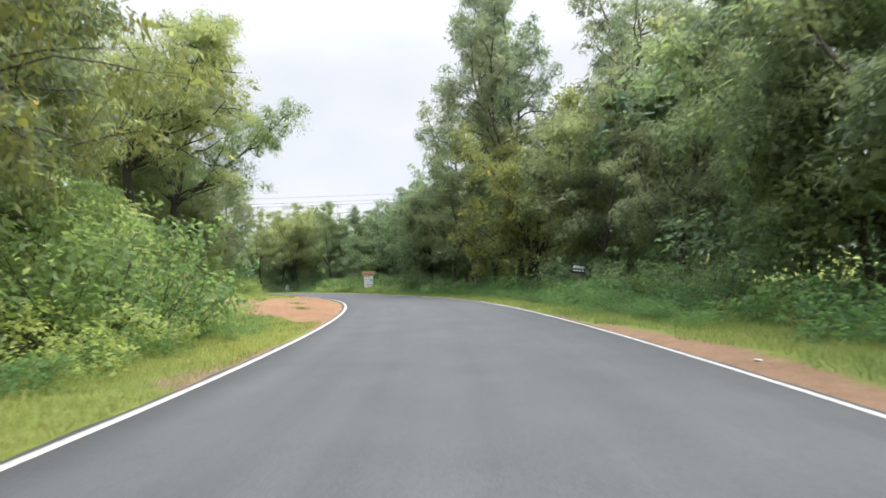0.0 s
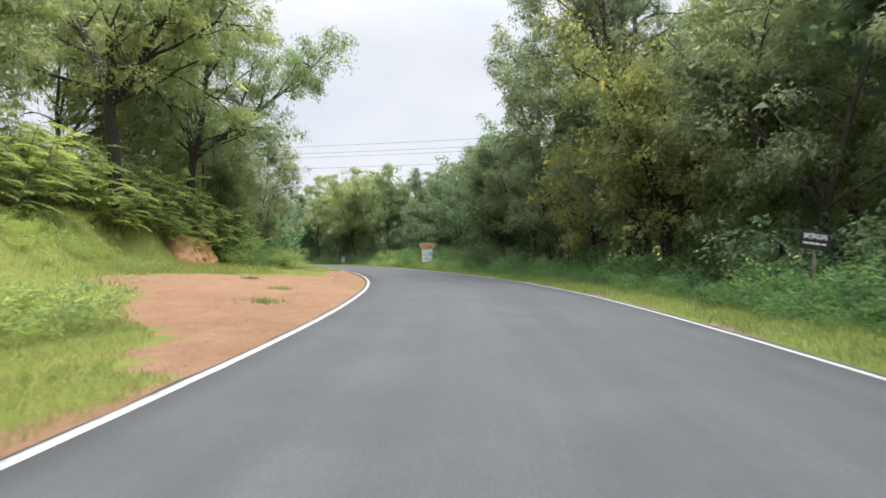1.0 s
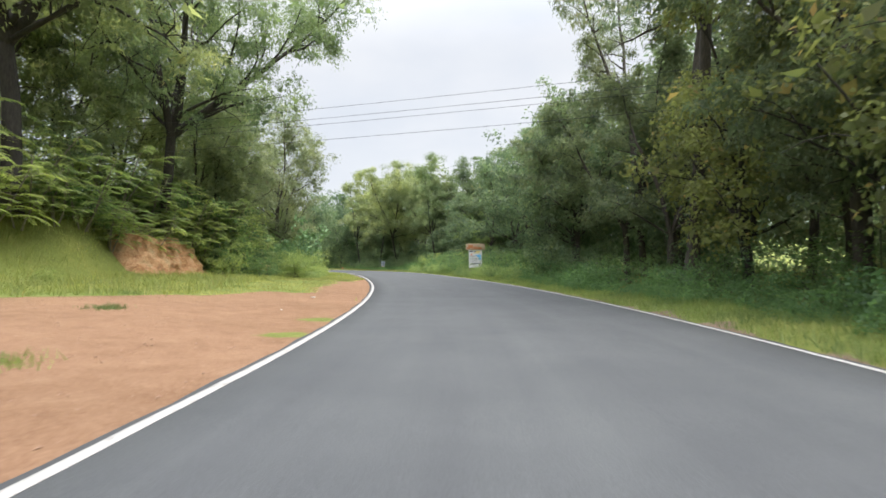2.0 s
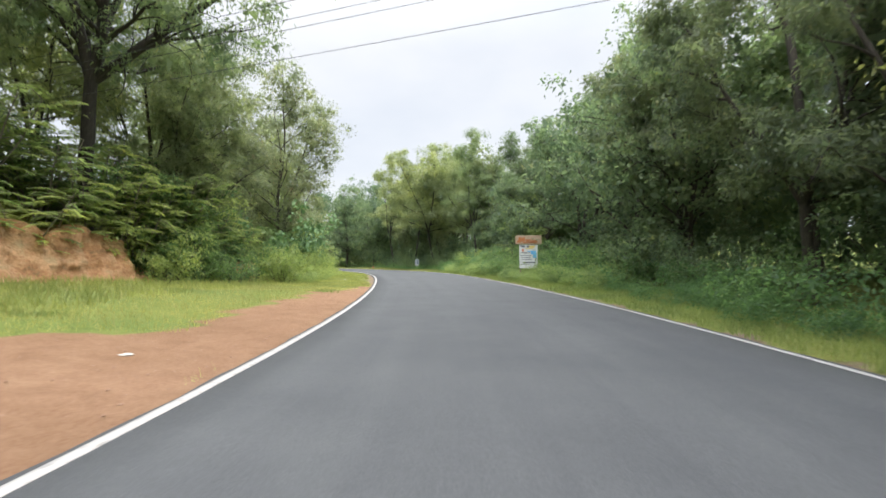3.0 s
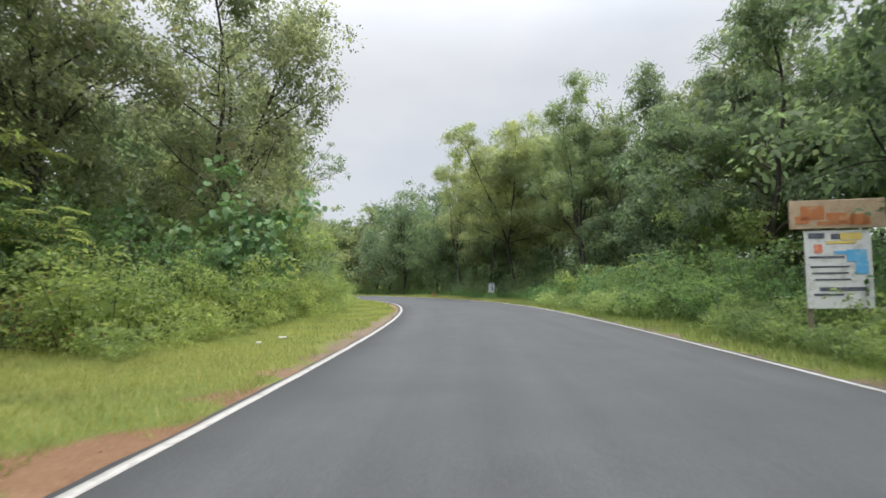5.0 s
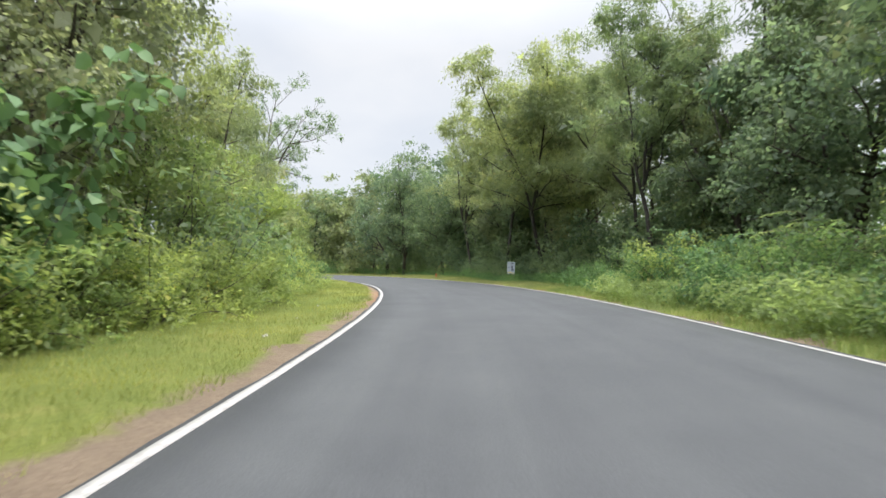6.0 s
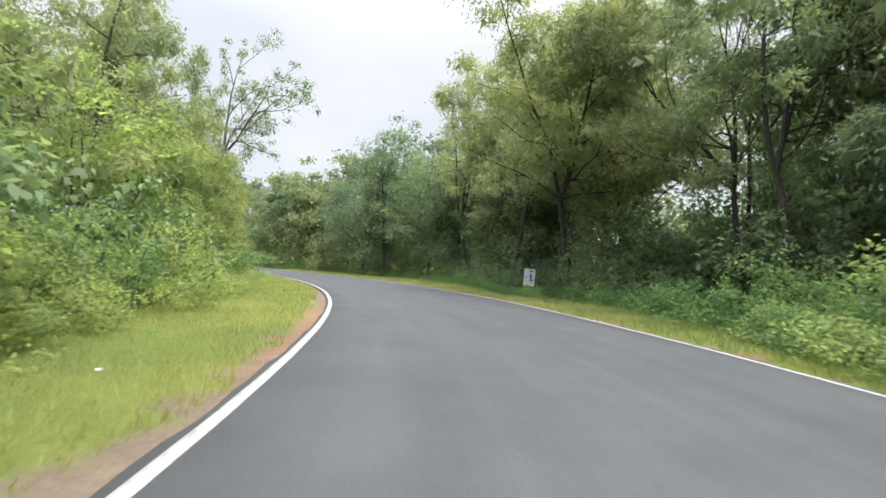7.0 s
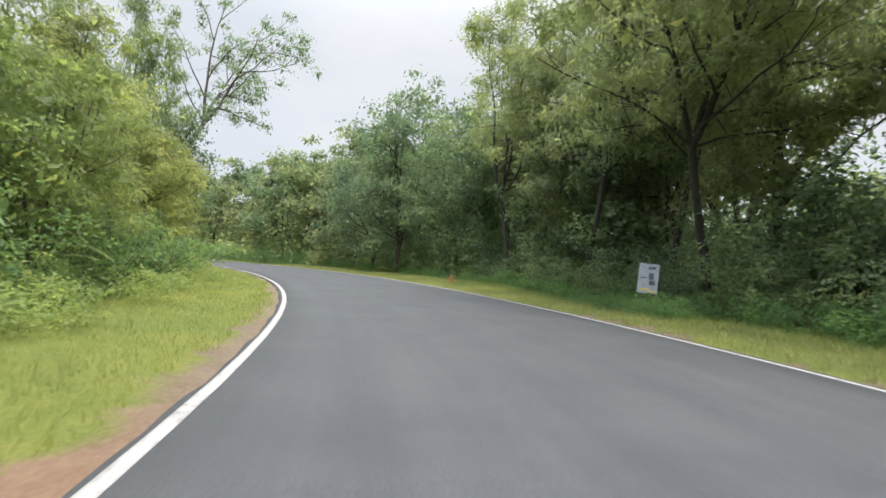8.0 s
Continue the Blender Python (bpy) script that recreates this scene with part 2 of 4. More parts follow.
# ---------------------------------------------------------------- the road's line
STEP = 0.5
KNOT_S = [-60, -12, 8.25, 28.5, 48.75, 69, 89.25, 109.5, 129.75, 150, 240]
KNOT_K = [0.0, 0.0366, 0.0069, 0.01043, 0.00567, 0.00297, 0.0099, 0.01195, 0.0095, 0.010, 0.006]
KNOT_Z = [0.0, 0.0, 0.077, 0.204, 0.155, 0.109, 0.071, -0.046, -0.083, -0.118, -0.2]
HALF = 7.12 / 2
SS = np.arange(-60, 240, STEP)
kap = np.interp(SS, KNOT_S, KNOT_K)
kap[SS < -12] = 0.0
head = np.concatenate([[0], np.cumsum((kap[1:] + kap[:-1]) / 2 * STEP)])
I0 = int(np.argmin(abs(SS)))
head = head - head[I0] - 0.02585
CX = np.concatenate([[0], np.cumsum(-np.sin(head[:-1]) * STEP)])
CY = np.concatenate([[0], np.cumsum(np.cos(head[:-1]) * STEP)])
CX, CY = CX - CX[I0], CY - CY[I0]
CZ = np.interp(SS, KNOT_S, KNOT_Z)


def along(s, d=0.0):
    """The plan place at s metres along the road and d to its right."""
    h = np.interp(s, SS, head)
    return np.interp(s, SS, CX) + np.cos(h) * d, np.interp(s, SS, CY) + np.sin(h) * d


def heading(s):
    return math.degrees(float(np.interp(s, SS, head)))


def road_coords(x, y):
    """(s, d) of many plan places."""
    x, y = np.asarray(x, float), np.asarray(y, float)
    s, d = np.empty(x.shape), np.empty(x.shape)
    for a in range(0, len(x), 20000):
        xa, ya = x[a:a + 20000, None], y[a:a + 20000, None]
        j = np.argmin((xa - CX) ** 2 + (ya - CY) ** 2, axis=1)
        s[a:a + 20000] = SS[j]
        dx, dy = xa[:, 0] - CX[j], ya[:, 0] - CY[j]
        d[a:a + 20000] = dx * np.cos(head[j]) + dy * np.sin(head[j])
        far = np.hypot(dx, dy)
        d[a:a + 20000] = np.sign(d[a:a + 20000]) * np.maximum(abs(d[a:a + 20000]), far * 0.98)
    return s, d


def smooth(x):
    x = np.clip(x, 0, 1)
    return x * x * (3 - 2 * x)


def waves(x, y, size, seed):
    return (np.sin(x / size + seed) * np.cos(y / size * 1.13 + seed * 2.1) + 0.5 * np.sin(x / size * 2.3 + y / size * 1.9 + seed * 0.7)) / 1.5


def land(x, y):
    """Height of the ground."""
    x, y = np.atleast_1d(np.asarray(x, float)), np.atleast_1d(np.asarray(y, float))
    s, d = road_coords(x, y)
    z = np.interp(s, SS, CZ)
    start = np.interp(s, [0, 22, 32, 44, 64, 72, 90], [7.5, 8.5, 12.8, 15.6, 14.5, 10.5, 9.5])
    width = np.interp(s, [0, 30, 44, 66, 76, 90], [8, 6.5, 3.8, 3.2, 6, 9])
    rise = np.interp(s, [0, 30, 44, 66, 76, 95], [1.6, 2.4, 3.4, 3.6, 2.0, 1.2])
    bank = smooth((-d - start - 0.7 * waves(x, y, 1.9, 0.4)) / width) * rise
    bank = bank + np.clip(-d - start - width, 0, 14) * 0.16 * np.interp(s, [20, 40, 75, 90], [0.2, 1, 1, 0.3])
    side = smooth((d - 8) / 10) * 0.5
    side = side + np.clip(-d - 4.4, 0, 11) * np.interp(s, [20, 28, 55, 66], [0, 0.075, 0.06, 0])
    off = smooth((abs(d) - 3.9) / 1.4)
    rough = off * (0.05 * waves(x, y, 1.3, 1.0) + 0.10 * waves(x, y, 5.0, 2.0))
    hill = smooth((np.hypot(x + 35, y - 60) - 130) / 250) * 14
    under = np.where(abs(d) < 3.68, -0.07, 0.0) + off * 0.02 - 0.015
    return z + bank + side + rough + hill + under


LAYBY = [tuple(float(v) for v in along(s, d)) for s, d in
         ((63, -4.3), (57, -5.0), (52, -5.8), (46.5, -6.2), (43, -8.2), (39.5, -10.2), (36, -11.8), (32, -12.2), (29, -11.2), (26, -9.4), (23.5, -7.4), (18, -4.8), (18, -2), (63, -2))]


def inside(x, y, poly):
    hit = np.zeros(x.shape, bool)
    for (ax, ay), (bx, by) in zip(poly, poly[1:] + poly[:1]):
        cross = ((ay > y) != (by > y)) & (x < (bx - ax) * (y - ay) / (by - ay + 1e-9) + ax)
        hit ^= cross
    return hit


def soil_share(x, y):
    """How bare the ground is, 0 to 1."""
    s, d = road_coords(x, y)
    wx, wy = x + 0.8 * waves(x, y, 1.7, 3.0), y + 0.8 * waves(x, y, 1.4, 5.0)
    lay = inside(wx, wy, LAYBY).astype(float)
    left = 0.62 * smooth((np.interp(s, [0, 10, 20, 62, 72, 84, 96, 120], [0.3, 0.6, 0, 0.3, 1.1, 0.9, 0.85, 0.7]) + 3.7 + d) / 0.9) * (d < 0)
    right = 0.8 * smooth((np.interp(s, [0, 12, 17, 90, 130], [1.5, 1.2, 0.15, 0.1, 0.2]) + 3.7 - d) / 0.7) * (d > 0)
    steep = np.interp(s, [51, 54, 64, 67], [0, 0.6, 0.6, 0])
    start = np.interp(s, [0, 22, 32, 44, 64, 72, 90], [7.5, 8.5, 12.8, 15.6, 14.5, 10.5, 9.5])
    face = smooth(1 - abs(-d - start - 1.6) / 1.7) * steep * (waves(x, y, 1.6, 7.0) > -0.35)
    return np.maximum.reduce([lay, left, right, face, 1.0 * (abs(d) < 3.8)])


def laterite_share(x, y):
    """How red the bare soil is: the lay-by, the cut bank and the first outer shoulder."""
    s, d = road_coords(x, y)
    first = np.where(d > 0, np.interp(s, [14, 22], [0.7, 0.2]), np.interp(s, [10, 16], [0.35, 1.0]))
    bank = (d < -9) & (s > 20)
    return np.where(bank, 1.0, np.interp(s, [64, 70], [1, 0]) * first + np.interp(s, [64, 70, 86, 89, 95, 98], [0, 0.10, 0.10, 0.7, 0.7, 0.10]))


# ---------------------------------------------------------------- mesh helpers
def mesh_from(name, verts, faces_flat, corner, mat):
    """A mesh from numpy arrays; every face has `corner` corners."""
    me = bpy.data.meshes.new(name)
    nf = len(faces_flat) // corner
    me.vertices.add(len(verts))
    me.vertices.foreach_set("co", np.asarray(verts, np.float32).ravel())
    me.loops.add(len(faces_flat))
    me.loops.foreach_set("vertex_index", np.asarray(faces_flat, np.int32))
    me.polygons.add(nf)
    me.polygons.foreach_set("loop_start", np.arange(0, nf * corner, corner, dtype=np.int32))
    me.update(calc_edges=True)
    me.materials.append(mat)
    return me


def part(name, bm, mat, parent, label=""):
    me = bpy.data.meshes.new(name)
    bm.to_mesh(me)
    bm.free()
    me.materials.append(mat)
    ob = new(name, me)
    ob.parent = parent
    return tagged(ob, label)


def mesh_part(name, me, parent, label=""):
    ob = new(name, me)
    ob.parent = parent
    return tagged(ob, label)


def box(bm, size, at, bevel=0.006, turn=None):
    r = bmesh.ops.create_cube(bm, size=1.0)
    m = Matrix.Translation(at) @ (turn or Matrix()) @ Matrix.Diagonal((*size, 1))
    bmesh.ops.transform(bm, matrix=m, verts=r["verts"])
    if bevel:
        edges = list({e for v in r["verts"] for e in v.link_edges})
        bmesh.ops.bevel(bm, geom=edges, offset=bevel, segments=1, affect="EDGES")


def tube(points, radii, sides=6):
    """Vertices and quads of a tapered tube along points."""
    points = np.asarray(points, float)
    k = len(points)
    tang = np.gradient(points, axis=0)
    tang /= np.linalg.norm(tang, axis=1)[:, None] + 1e-9
    ref = np.where(abs(tang[:, 2:3]) > 0.9, np.array([[1.0, 0, 0]]), np.array([[0, 0, 1.0]]))
    u = np.cross(tang, ref)
    u /= np.linalg.norm(u, axis=1)[:, None]
    w = np.cross(tang, u)
    a = np.arange(sides) * 2 * np.pi / sides
    v = points[:, None] + np.asarray(radii)[:, None, None] * (np.cos(a)[None, :, None] * u[:, None] + np.sin(a)[None, :, None] * w[:, None])
    i, j = np.meshgrid(np.arange(k - 1), np.arange(sides), indexing="ij")
    j2 = (j + 1) % sides
    q = np.stack([i * sides + j, i * sides + j2, (i + 1) * sides + j2, (i + 1) * sides + j], -1).reshape(-1, 4)
    return v.reshape(-1, 3), q


def join(pieces):
    vs, fs, base = [], [], 0
    for v, f in pieces:
        vs.append(v)
        fs.append(f + base)
        base += len(v)
    return np.concatenate(vs), np.concatenate(fs)


def leaf_axes(rng, way, face):
    """Unit directions along, across and out of each leaf."""
    way = way / (np.linalg.norm(way, axis=1)[:, None] + 1e-9)
    side = np.cross(way, rng.normal(size=way.shape) if face is None else face)
    side /= np.linalg.norm(side, axis=1)[:, None] + 1e-9
    return way, side, np.cross(side, way)


def leaves(rng, at, way, length, width, fold=0.25, face=None):
    """Four-cornered folded leaves: at, way, face (n, 3); length, width (n,)."""
    way, side, up = leaf_axes(rng, way, face)
    L, W = length[:, None], width[:, None] / 2
    mid = at + way * L * 0.42
    v = np.stack([at, mid + side * W + up * W * fold, at + way * L - up * L * 0.08, mid - side * W + up * W * fold], 1)
    return v.reshape(-1, 3), np.arange(4 * len(at)).reshape(-1, 4)


def slips(rng, at, way, length, width, face=None):
    """Narrow three-cornered leaves, for crowns that stand well back."""
    way, side, up = leaf_axes(rng, way, face)
    L, W = length[:, None], width[:, None] / 2
    v = np.stack([at - side * W, at + side * W, at + way * L], 1)
    return v.reshape(-1, 3), np.arange(3 * len(at)).reshape(-1, 3)


def pad_leaves(rng, centres, size, per, flat, droop, hollow=0.2, sky=0.2):
    """Leaves shingled over rounded pads of foliage: their places, directions and the way they face."""
    c, r = np.repeat(centres, per, 0), np.repeat(size, per)[:, None]
    u = rng.normal(size=c.shape)
    u /= np.linalg.norm(u, axis=1)[:, None] + 1e-9
    flip = (u[:, 2] < -0.3) & (rng.random(len(u)) < 0.7)
    u[flip, 2] *= -1
    at = c + u * r * (hollow + (1.32 - hollow) * rng.beta(2.2, 2.0, (len(u), 1))) * np.array([1.0, 1.0, flat])
    face = u * 0.8 + rng.normal(size=u.shape) * 0.55 + np.array([0, 0, sky])
    way = np.cross(face, rng.normal(size=u.shape)) * 0.8 + u * 0.4 + np.array([0, 0, -droop])
    return at, way, face


# ---------------------------------------------------------------- ground and road
def axis(lo, hi, fine, reach):
    inner = np.arange(lo, hi + fine, fine)
    grow = fine * 1.22 ** np.arange(1, 40)
    out = np.cumsum(grow)
    out = out[out < reach]
    return np.concatenate([(lo - out)[::-1], inner, inner[-1] + out])


gx, gy = axis(-84, 24, 0.8, 900), axis(-8, 130, 0.8, 900)
GX, GY = np.meshgrid(gx, gy, indexing="ij")
px, py = GX.ravel(), GY.ravel()
pz = land(px, py)
nx, ny = len(gx), len(gy)
ii, jj = np.meshgrid(np.arange(nx - 1), np.arange(ny - 1), indexing="ij")
quads = np.stack([ii * ny + jj, (ii + 1) * ny + jj, (ii + 1) * ny + jj + 1, ii * ny + jj + 1], -1).reshape(-1)
ground_mesh = mesh_from("ground", np.stack([px, py, pz], 1), quads, 4, GROUND)
soil = ground_mesh.attributes.new("soil", "FLOAT", "POINT")
soil.data.foreach_set("value", soil_share(px, py).astype(np.float32))
laterite = ground_mesh.attributes.new("laterite", "FLOAT", "POINT")
laterite.data.foreach_set("value", laterite_share(px, py).astype(np.float32))
ground_mesh.shade_smooth()
tagged(new("ground", ground_mesh), "grassy roadside ground with bare red laterite soil patches", "ground", kind="structure")


def earth_face(s0, s1, back, high, name):
    """The raw face of the cut bank: gullied, crumbling laterite with an overhanging lip."""
    s = np.arange(s0, s1, 0.14)
    u = np.concatenate([np.linspace(-0.12, 1, 26), [1.03, 1.02, 0.96]])
    behind = np.concatenate([np.linspace(0, 1, 26) ** 0.62 * 1.5, [1.7, 2.4, 3.6]])
    S, U = np.meshgrid(s, u, indexing="ij")
    D = -np.interp(S, [44, 64, 72], [16.5, 14.5, 10.5]) + back - behind[None, :]
    gully = np.array([0.55 * abs(noise.fractal((a * 0.55, b * 0.6, 3.0), 0.7, 2.1, 4)) - 0.30 + 0.16 * noise.fractal((a * 2.6, b * 3.4, 8.0), 0.6, 2.2, 4)
                      for a, b in zip(S.ravel().tolist(), U.ravel().tolist())]).reshape(S.shape)
    x2, y2 = along(S.ravel(), (D - gully * np.clip(U * 2.2 + 0.25, 0, 1)).ravel())
    foot_x, foot_y = along(s, -np.interp(s, [44, 64, 72], [16.5, 14.5, 10.5]) + back)
    tall = high * smooth((s - s0) / 2.6) * smooth((s1 - s) / 5.0) * (0.85 + 0.15 * waves(s, s, 1.9, 3.0))
    z = land(foot_x, foot_y)[:, None] + U * tall[:, None] - 0.25 * (1 - smooth((s - s0) / 1.5) * smooth((s1 - s) / 1.5))[:, None]
    a, b = np.meshgrid(np.arange(len(s) - 1), np.arange(len(u) - 1), indexing="ij")
    n = len(u)
    f = np.stack([a * n + b, a * n + b + 1, (a + 1) * n + b + 1, (a + 1) * n + b], -1).reshape(-1)
    me = mesh_from(name, np.stack([x2, y2, z.ravel()], 1), f, 4, EARTH)
    me.shade_smooth()
    return tagged(new(name, me), "crumbling orange laterite face cut into the bank", "earth bank", kind="structure")


earth_face(52.5, 66.5, 0.9, 2.7, "earth_bank")
earth_face(70.0, 76.5, 0.3, 1.7, "earth_bank")


def strip(name, d0, d1, lift, s0, s1, mat, wobble=0.0, thick=0.05, cols=2, crown=0.0):
    """A ribbon along the road between the offsets d0 and d1, with thickness."""
    s = np.arange(s0, s1, STEP)
    rows = []
    for c in np.linspace(0, 1, cols):
        d = d0 + (d1 - d0) * c
        dd = d + (wobble * (waves(s, s * 0.7, 0.9, d) if c in (0, 1) else 0) if wobble else 0)
        x, y = along(s, dd)
        rows.append(np.stack([x, y, np.interp(s, SS, CZ) + lift - crown * (d / HALF) ** 2], 1))
    low = [rows[0] - [0, 0, thick], rows[-1] - [0, 0, thick]]
    rows = [low[0]] + rows + [low[1]]
    k, n = len(rows), len(s)
    v = np.stack(rows, 0).reshape(-1, 3)
    a, b = np.meshgrid(np.arange(k - 1), np.arange(n - 1), indexing="ij")
    f = np.stack([a * n + b, (a + 1) * n + b, (a + 1) * n + b + 1, a * n + b + 1], -1).reshape(-1)
    me = mesh_from(name, v, f, 4, mat)
    uv = me.uv_layers.new(name="road")
    dof = np.array([d0] + list(np.linspace(d0, d1, cols)) + [d1])
    vi = np.empty(len(f), np.int32)
    me.loops.foreach_get("vertex_index", vi)
    uv.data.foreach_set("uv", np.stack([s[vi % n], dof[vi // n]], 1).astype(np.float32).ravel())
    return new(name, me)


tagged(strip("road", -HALF - 0.13, HALF + 0.14, 0.0, -55, 235, ASPHALT, 0.05, 0.12, 9), "worn grey asphalt road curving through woodland", "road", kind="structure")
tagged(strip("edge_line_left", -HALF - 0.062, -HALF + 0.062, 0.005, -50, 230, LINE_PAINT, 0.006, 0.004), "worn white painted road edge line", "road marking", kind="structure")
tagged(strip("edge_line_right", HALF - 0.045, HALF + 0.05, 0.005, -50, 230, LINE_PAINT, 0.006, 0.004), "thin white painted road edge line", "road marking", kind="structure")


# ---------------------------------------------------------------- trees
def branch_path(rng, start, way, length, bend, lift, steps):
    pts, p, w = [np.array(start, float)], np.array(start, float), np.array(way, float)
    for _ in range(steps):
        w = w + rng.normal(size=3) * bend + np.array([0, 0, lift])
        w /= np.linalg.norm(w)
        p = p + w * length / steps
        pts.append(p.copy())
    return np.array(pts)


def tree_meshes(seed, name, height, fork, radius, limbs, pads, per_pad, pad_size, leaf_len, leaf_wid, droop, leaf_mat, bark,
                trunk_r=0.18, lean=0.05, up=0.5, top=0.55, leaders=3, slim=True, spread=0.42, heart=4):
    """One tree about its foot: the mesh of trunk and limbs, and the mesh of the crown. The trunk forks into leaders that carry limbs;
    the foliage hangs in rounded pads about the ends of limbs and twigs."""
    rng = np.random.default_rng(seed)
    fork_z = height * fork
    trunk = branch_path(rng, (0, 0, -0.3), (lean * rng.normal(), lean * rng.normal(), 1), fork_z + 0.3, 0.06, 0.03, 6)
    wood = [tube(trunk, np.linspace(trunk_r, trunk_r * 0.8, 7) * np.array([1.5] + [1.0] * 6), 8)]
    stems = []
    turn = rng.uniform(0, 6.28)
    for i in range(leaders):
        a = turn + i * 6.28 / leaders + rng.uniform(-0.4, 0.4)
        q = spread * rng.uniform(0.5, 1.3) * (0.3 if i == 0 else 1.0)
        rise = (height * (0.95 if i == 0 else rng.uniform(0.70, 0.92)) - fork_z) * math.hypot(1, q * 0.6)
        stem = branch_path(rng, trunk[-1], (math.cos(a) * q, math.sin(a) * q, 1), rise, 0.10, 0.05, 9)
        stems.append(stem)
        wood.append(tube(stem, np.linspace(trunk_r * 0.72, trunk_r * 0.10, 10), 7))
    tips = []
    for i in range(limbs):
        stem = stems[i % leaders]
        g = min(0.98, max(0.0, (i // leaders + rng.uniform(0, 0.9)) / math.ceil(limbs / leaders)))
        k = min(g * 9, 8.99)
        base = stem[int(k)] * (1 - k % 1) + stem[int(k) + 1] * (k % 1)
        share = max(0.0, (base[2] - fork_z) / (height - fork_z))
        out = base[:2] - trunk[-1][:2] * (1 - share)
        a = math.atan2(out[1], out[0]) + rng.uniform(-1.5, 1.5) if i % 3 else rng.uniform(0, 6.28)
        env = radius * (1 - top * share ** 1.7) * (0.70 + 0.30 * math.sin(min(1, share * 3 + 0.4) * 1.5)) * rng.uniform(0.75, 1.15)
        reach = max(env - 0.6 * math.hypot(*out), radius * 0.28)
        way = np.array([math.cos(a), math.sin(a), up * rng.uniform(0.4, 1.3) + share * 0.4])
        limb = branch_path(rng, base, way / np.linalg.norm(way), reach, 0.17, 0.02, 6)
        r = trunk_r * (0.36 - 0.24 * share)
        wood.append(tube(limb, np.linspace(r, r * 0.25, 7), 5))
        for j in range(4):
            t = rng.uniform(0.35, 0.95) * 6
            w = (limb[min(int(t) + 1, 6)] - limb[int(t)]) + rng.normal(size=3) * reach * 0.16
            w /= np.linalg.norm(w) + 1e-9
            twig = branch_path(rng, limb[int(t)], w, reach * rng.uniform(0.25, 0.45), 0.25, 0.0, 4)
            wood.append(tube(twig, np.linspace(r * 0.35, r * 0.1, 5), 3))
            tips += [twig[2], twig[4]]
        tips += [limb[4], limb[6]]
    for stem in stems:
        tips += [stem[8], stem[9]]
    tips = np.array(tips)
    order = rng.permutation(len(tips))
    pick = tips[order[np.arange(pads) % len(tips)]] + rng.normal(size=(pads, 3)) * pad_size * 0.65
    size = rng.uniform(0.6, 1.25, pads) * pad_size
    at, way, face = pad_leaves(rng, pick, size, per_pad, 0.8, droop)
    n = len(at)
    L, W = rng.uniform(0.7, 1.3, n) * leaf_len, rng.uniform(0.7, 1.3, n) * leaf_wid
    v, f = slips(rng, at, way, L, W, face) if slim else leaves(rng, at, way, L, W, face=face)
    # broad inner leaves that close the heart of each pad
    at, way, face = pad_leaves(rng, pick, size * 0.5, heart, 0.6, 0.2, 0.1)
    inner = np.repeat(size, heart)
    iv, jf = slips(rng, at, way, inner * 0.6, inner * 0.42, face) if slim else leaves(rng, at, way, inner * 0.5, inner * 0.33, face=face)
    v, f = join([(v, f), (iv, jf)])
    wv, wf = join(wood)
    return mesh_from(name + "_wood", wv, wf.ravel(), 4, bark), mesh_from(name + "_leaves", v, f.ravel(), f.shape[1], leaf_mat)


def tree_kind(name, meshes, label, category, group):
    """The first tree of a kind, at the world's origin, from which the others are copied."""
    e = new(name)
    mesh_part("trunk", meshes[0], e)
    mesh_part("crown", meshes[1], e)
    return tagged(e, label, category, group)


BIG = [tree_kind("acacia_tree", tree_meshes(20 + i, "big_acacia", 22, 0.27, 7.6, 50, 450, 150, 0.90, 0.22, 0.070, 0.7, LEAF_LIGHT, BARK_BLACK_SHADED, 0.34, 0.10, 0.5, 0.45, 4, True, 0.6, 2),
                 "large spreading acacia tree with a thick dark forked trunk on bank", "tree", "roadside trees") for i in range(2)]
ACACIA = [tree_kind("acacia_tree", tree_meshes(10 + i, "acacia", 15, 0.20, 4.8, 26, 190, 130, 0.80, 0.24, 0.078, 0.7, LEAF_OLIVE, BARK_DARK, 0.20, 0.08, 0.5, 0.68),
                    "olive-green acacia tree with drooping narrow leaves on verge", "tree", "roadside trees") for i in range(4)]
BROAD = [tree_kind("broadleaf_tree", tree_meshes(30 + i, "broadleaf", 11, 0.14, 4.3, 26, 200, 60, 0.80, 0.20, 0.125, 0.25, LEAF_DARK, BARK_DARK, 0.20, 0.08, 0.4, 0.45, 3, False, 0.42, 3),
                   "dark green broadleaf tree with dense rounded crown", "tree", "roadside trees") for i in range(3)]
TALL = [tree_kind("casuarina_tree", tree_meshes(50 + i, "casuarina", 24, 0.40, 4.4, 24, 115, 120, 0.72, 0.25, 0.058, 0.6, LEAF_GREY, BARK_DARK, 0.22, 0.06, 0.6, 0.5, 2, True, 0.2),
                  "tall airy grey-green tree with slender dark trunk", "tree", "roadside trees") for i in range(2)]
YELLOWING = [tree_kind("yellowing_tree", tree_meshes(60 + i, "yellowing", 11, 0.15, 5.0, 24, 190, 90, 0.80, 0.17, 0.10, 0.25, LEAF_YELLOW, BARK_BLACK_SHADED, 0.2, 0.12, 0.45, 0.4, 4, False, 0.7),
                       "broad tree with yellowing olive leaves and dark limbs", "tree", "roadside trees") for i in range(1)]
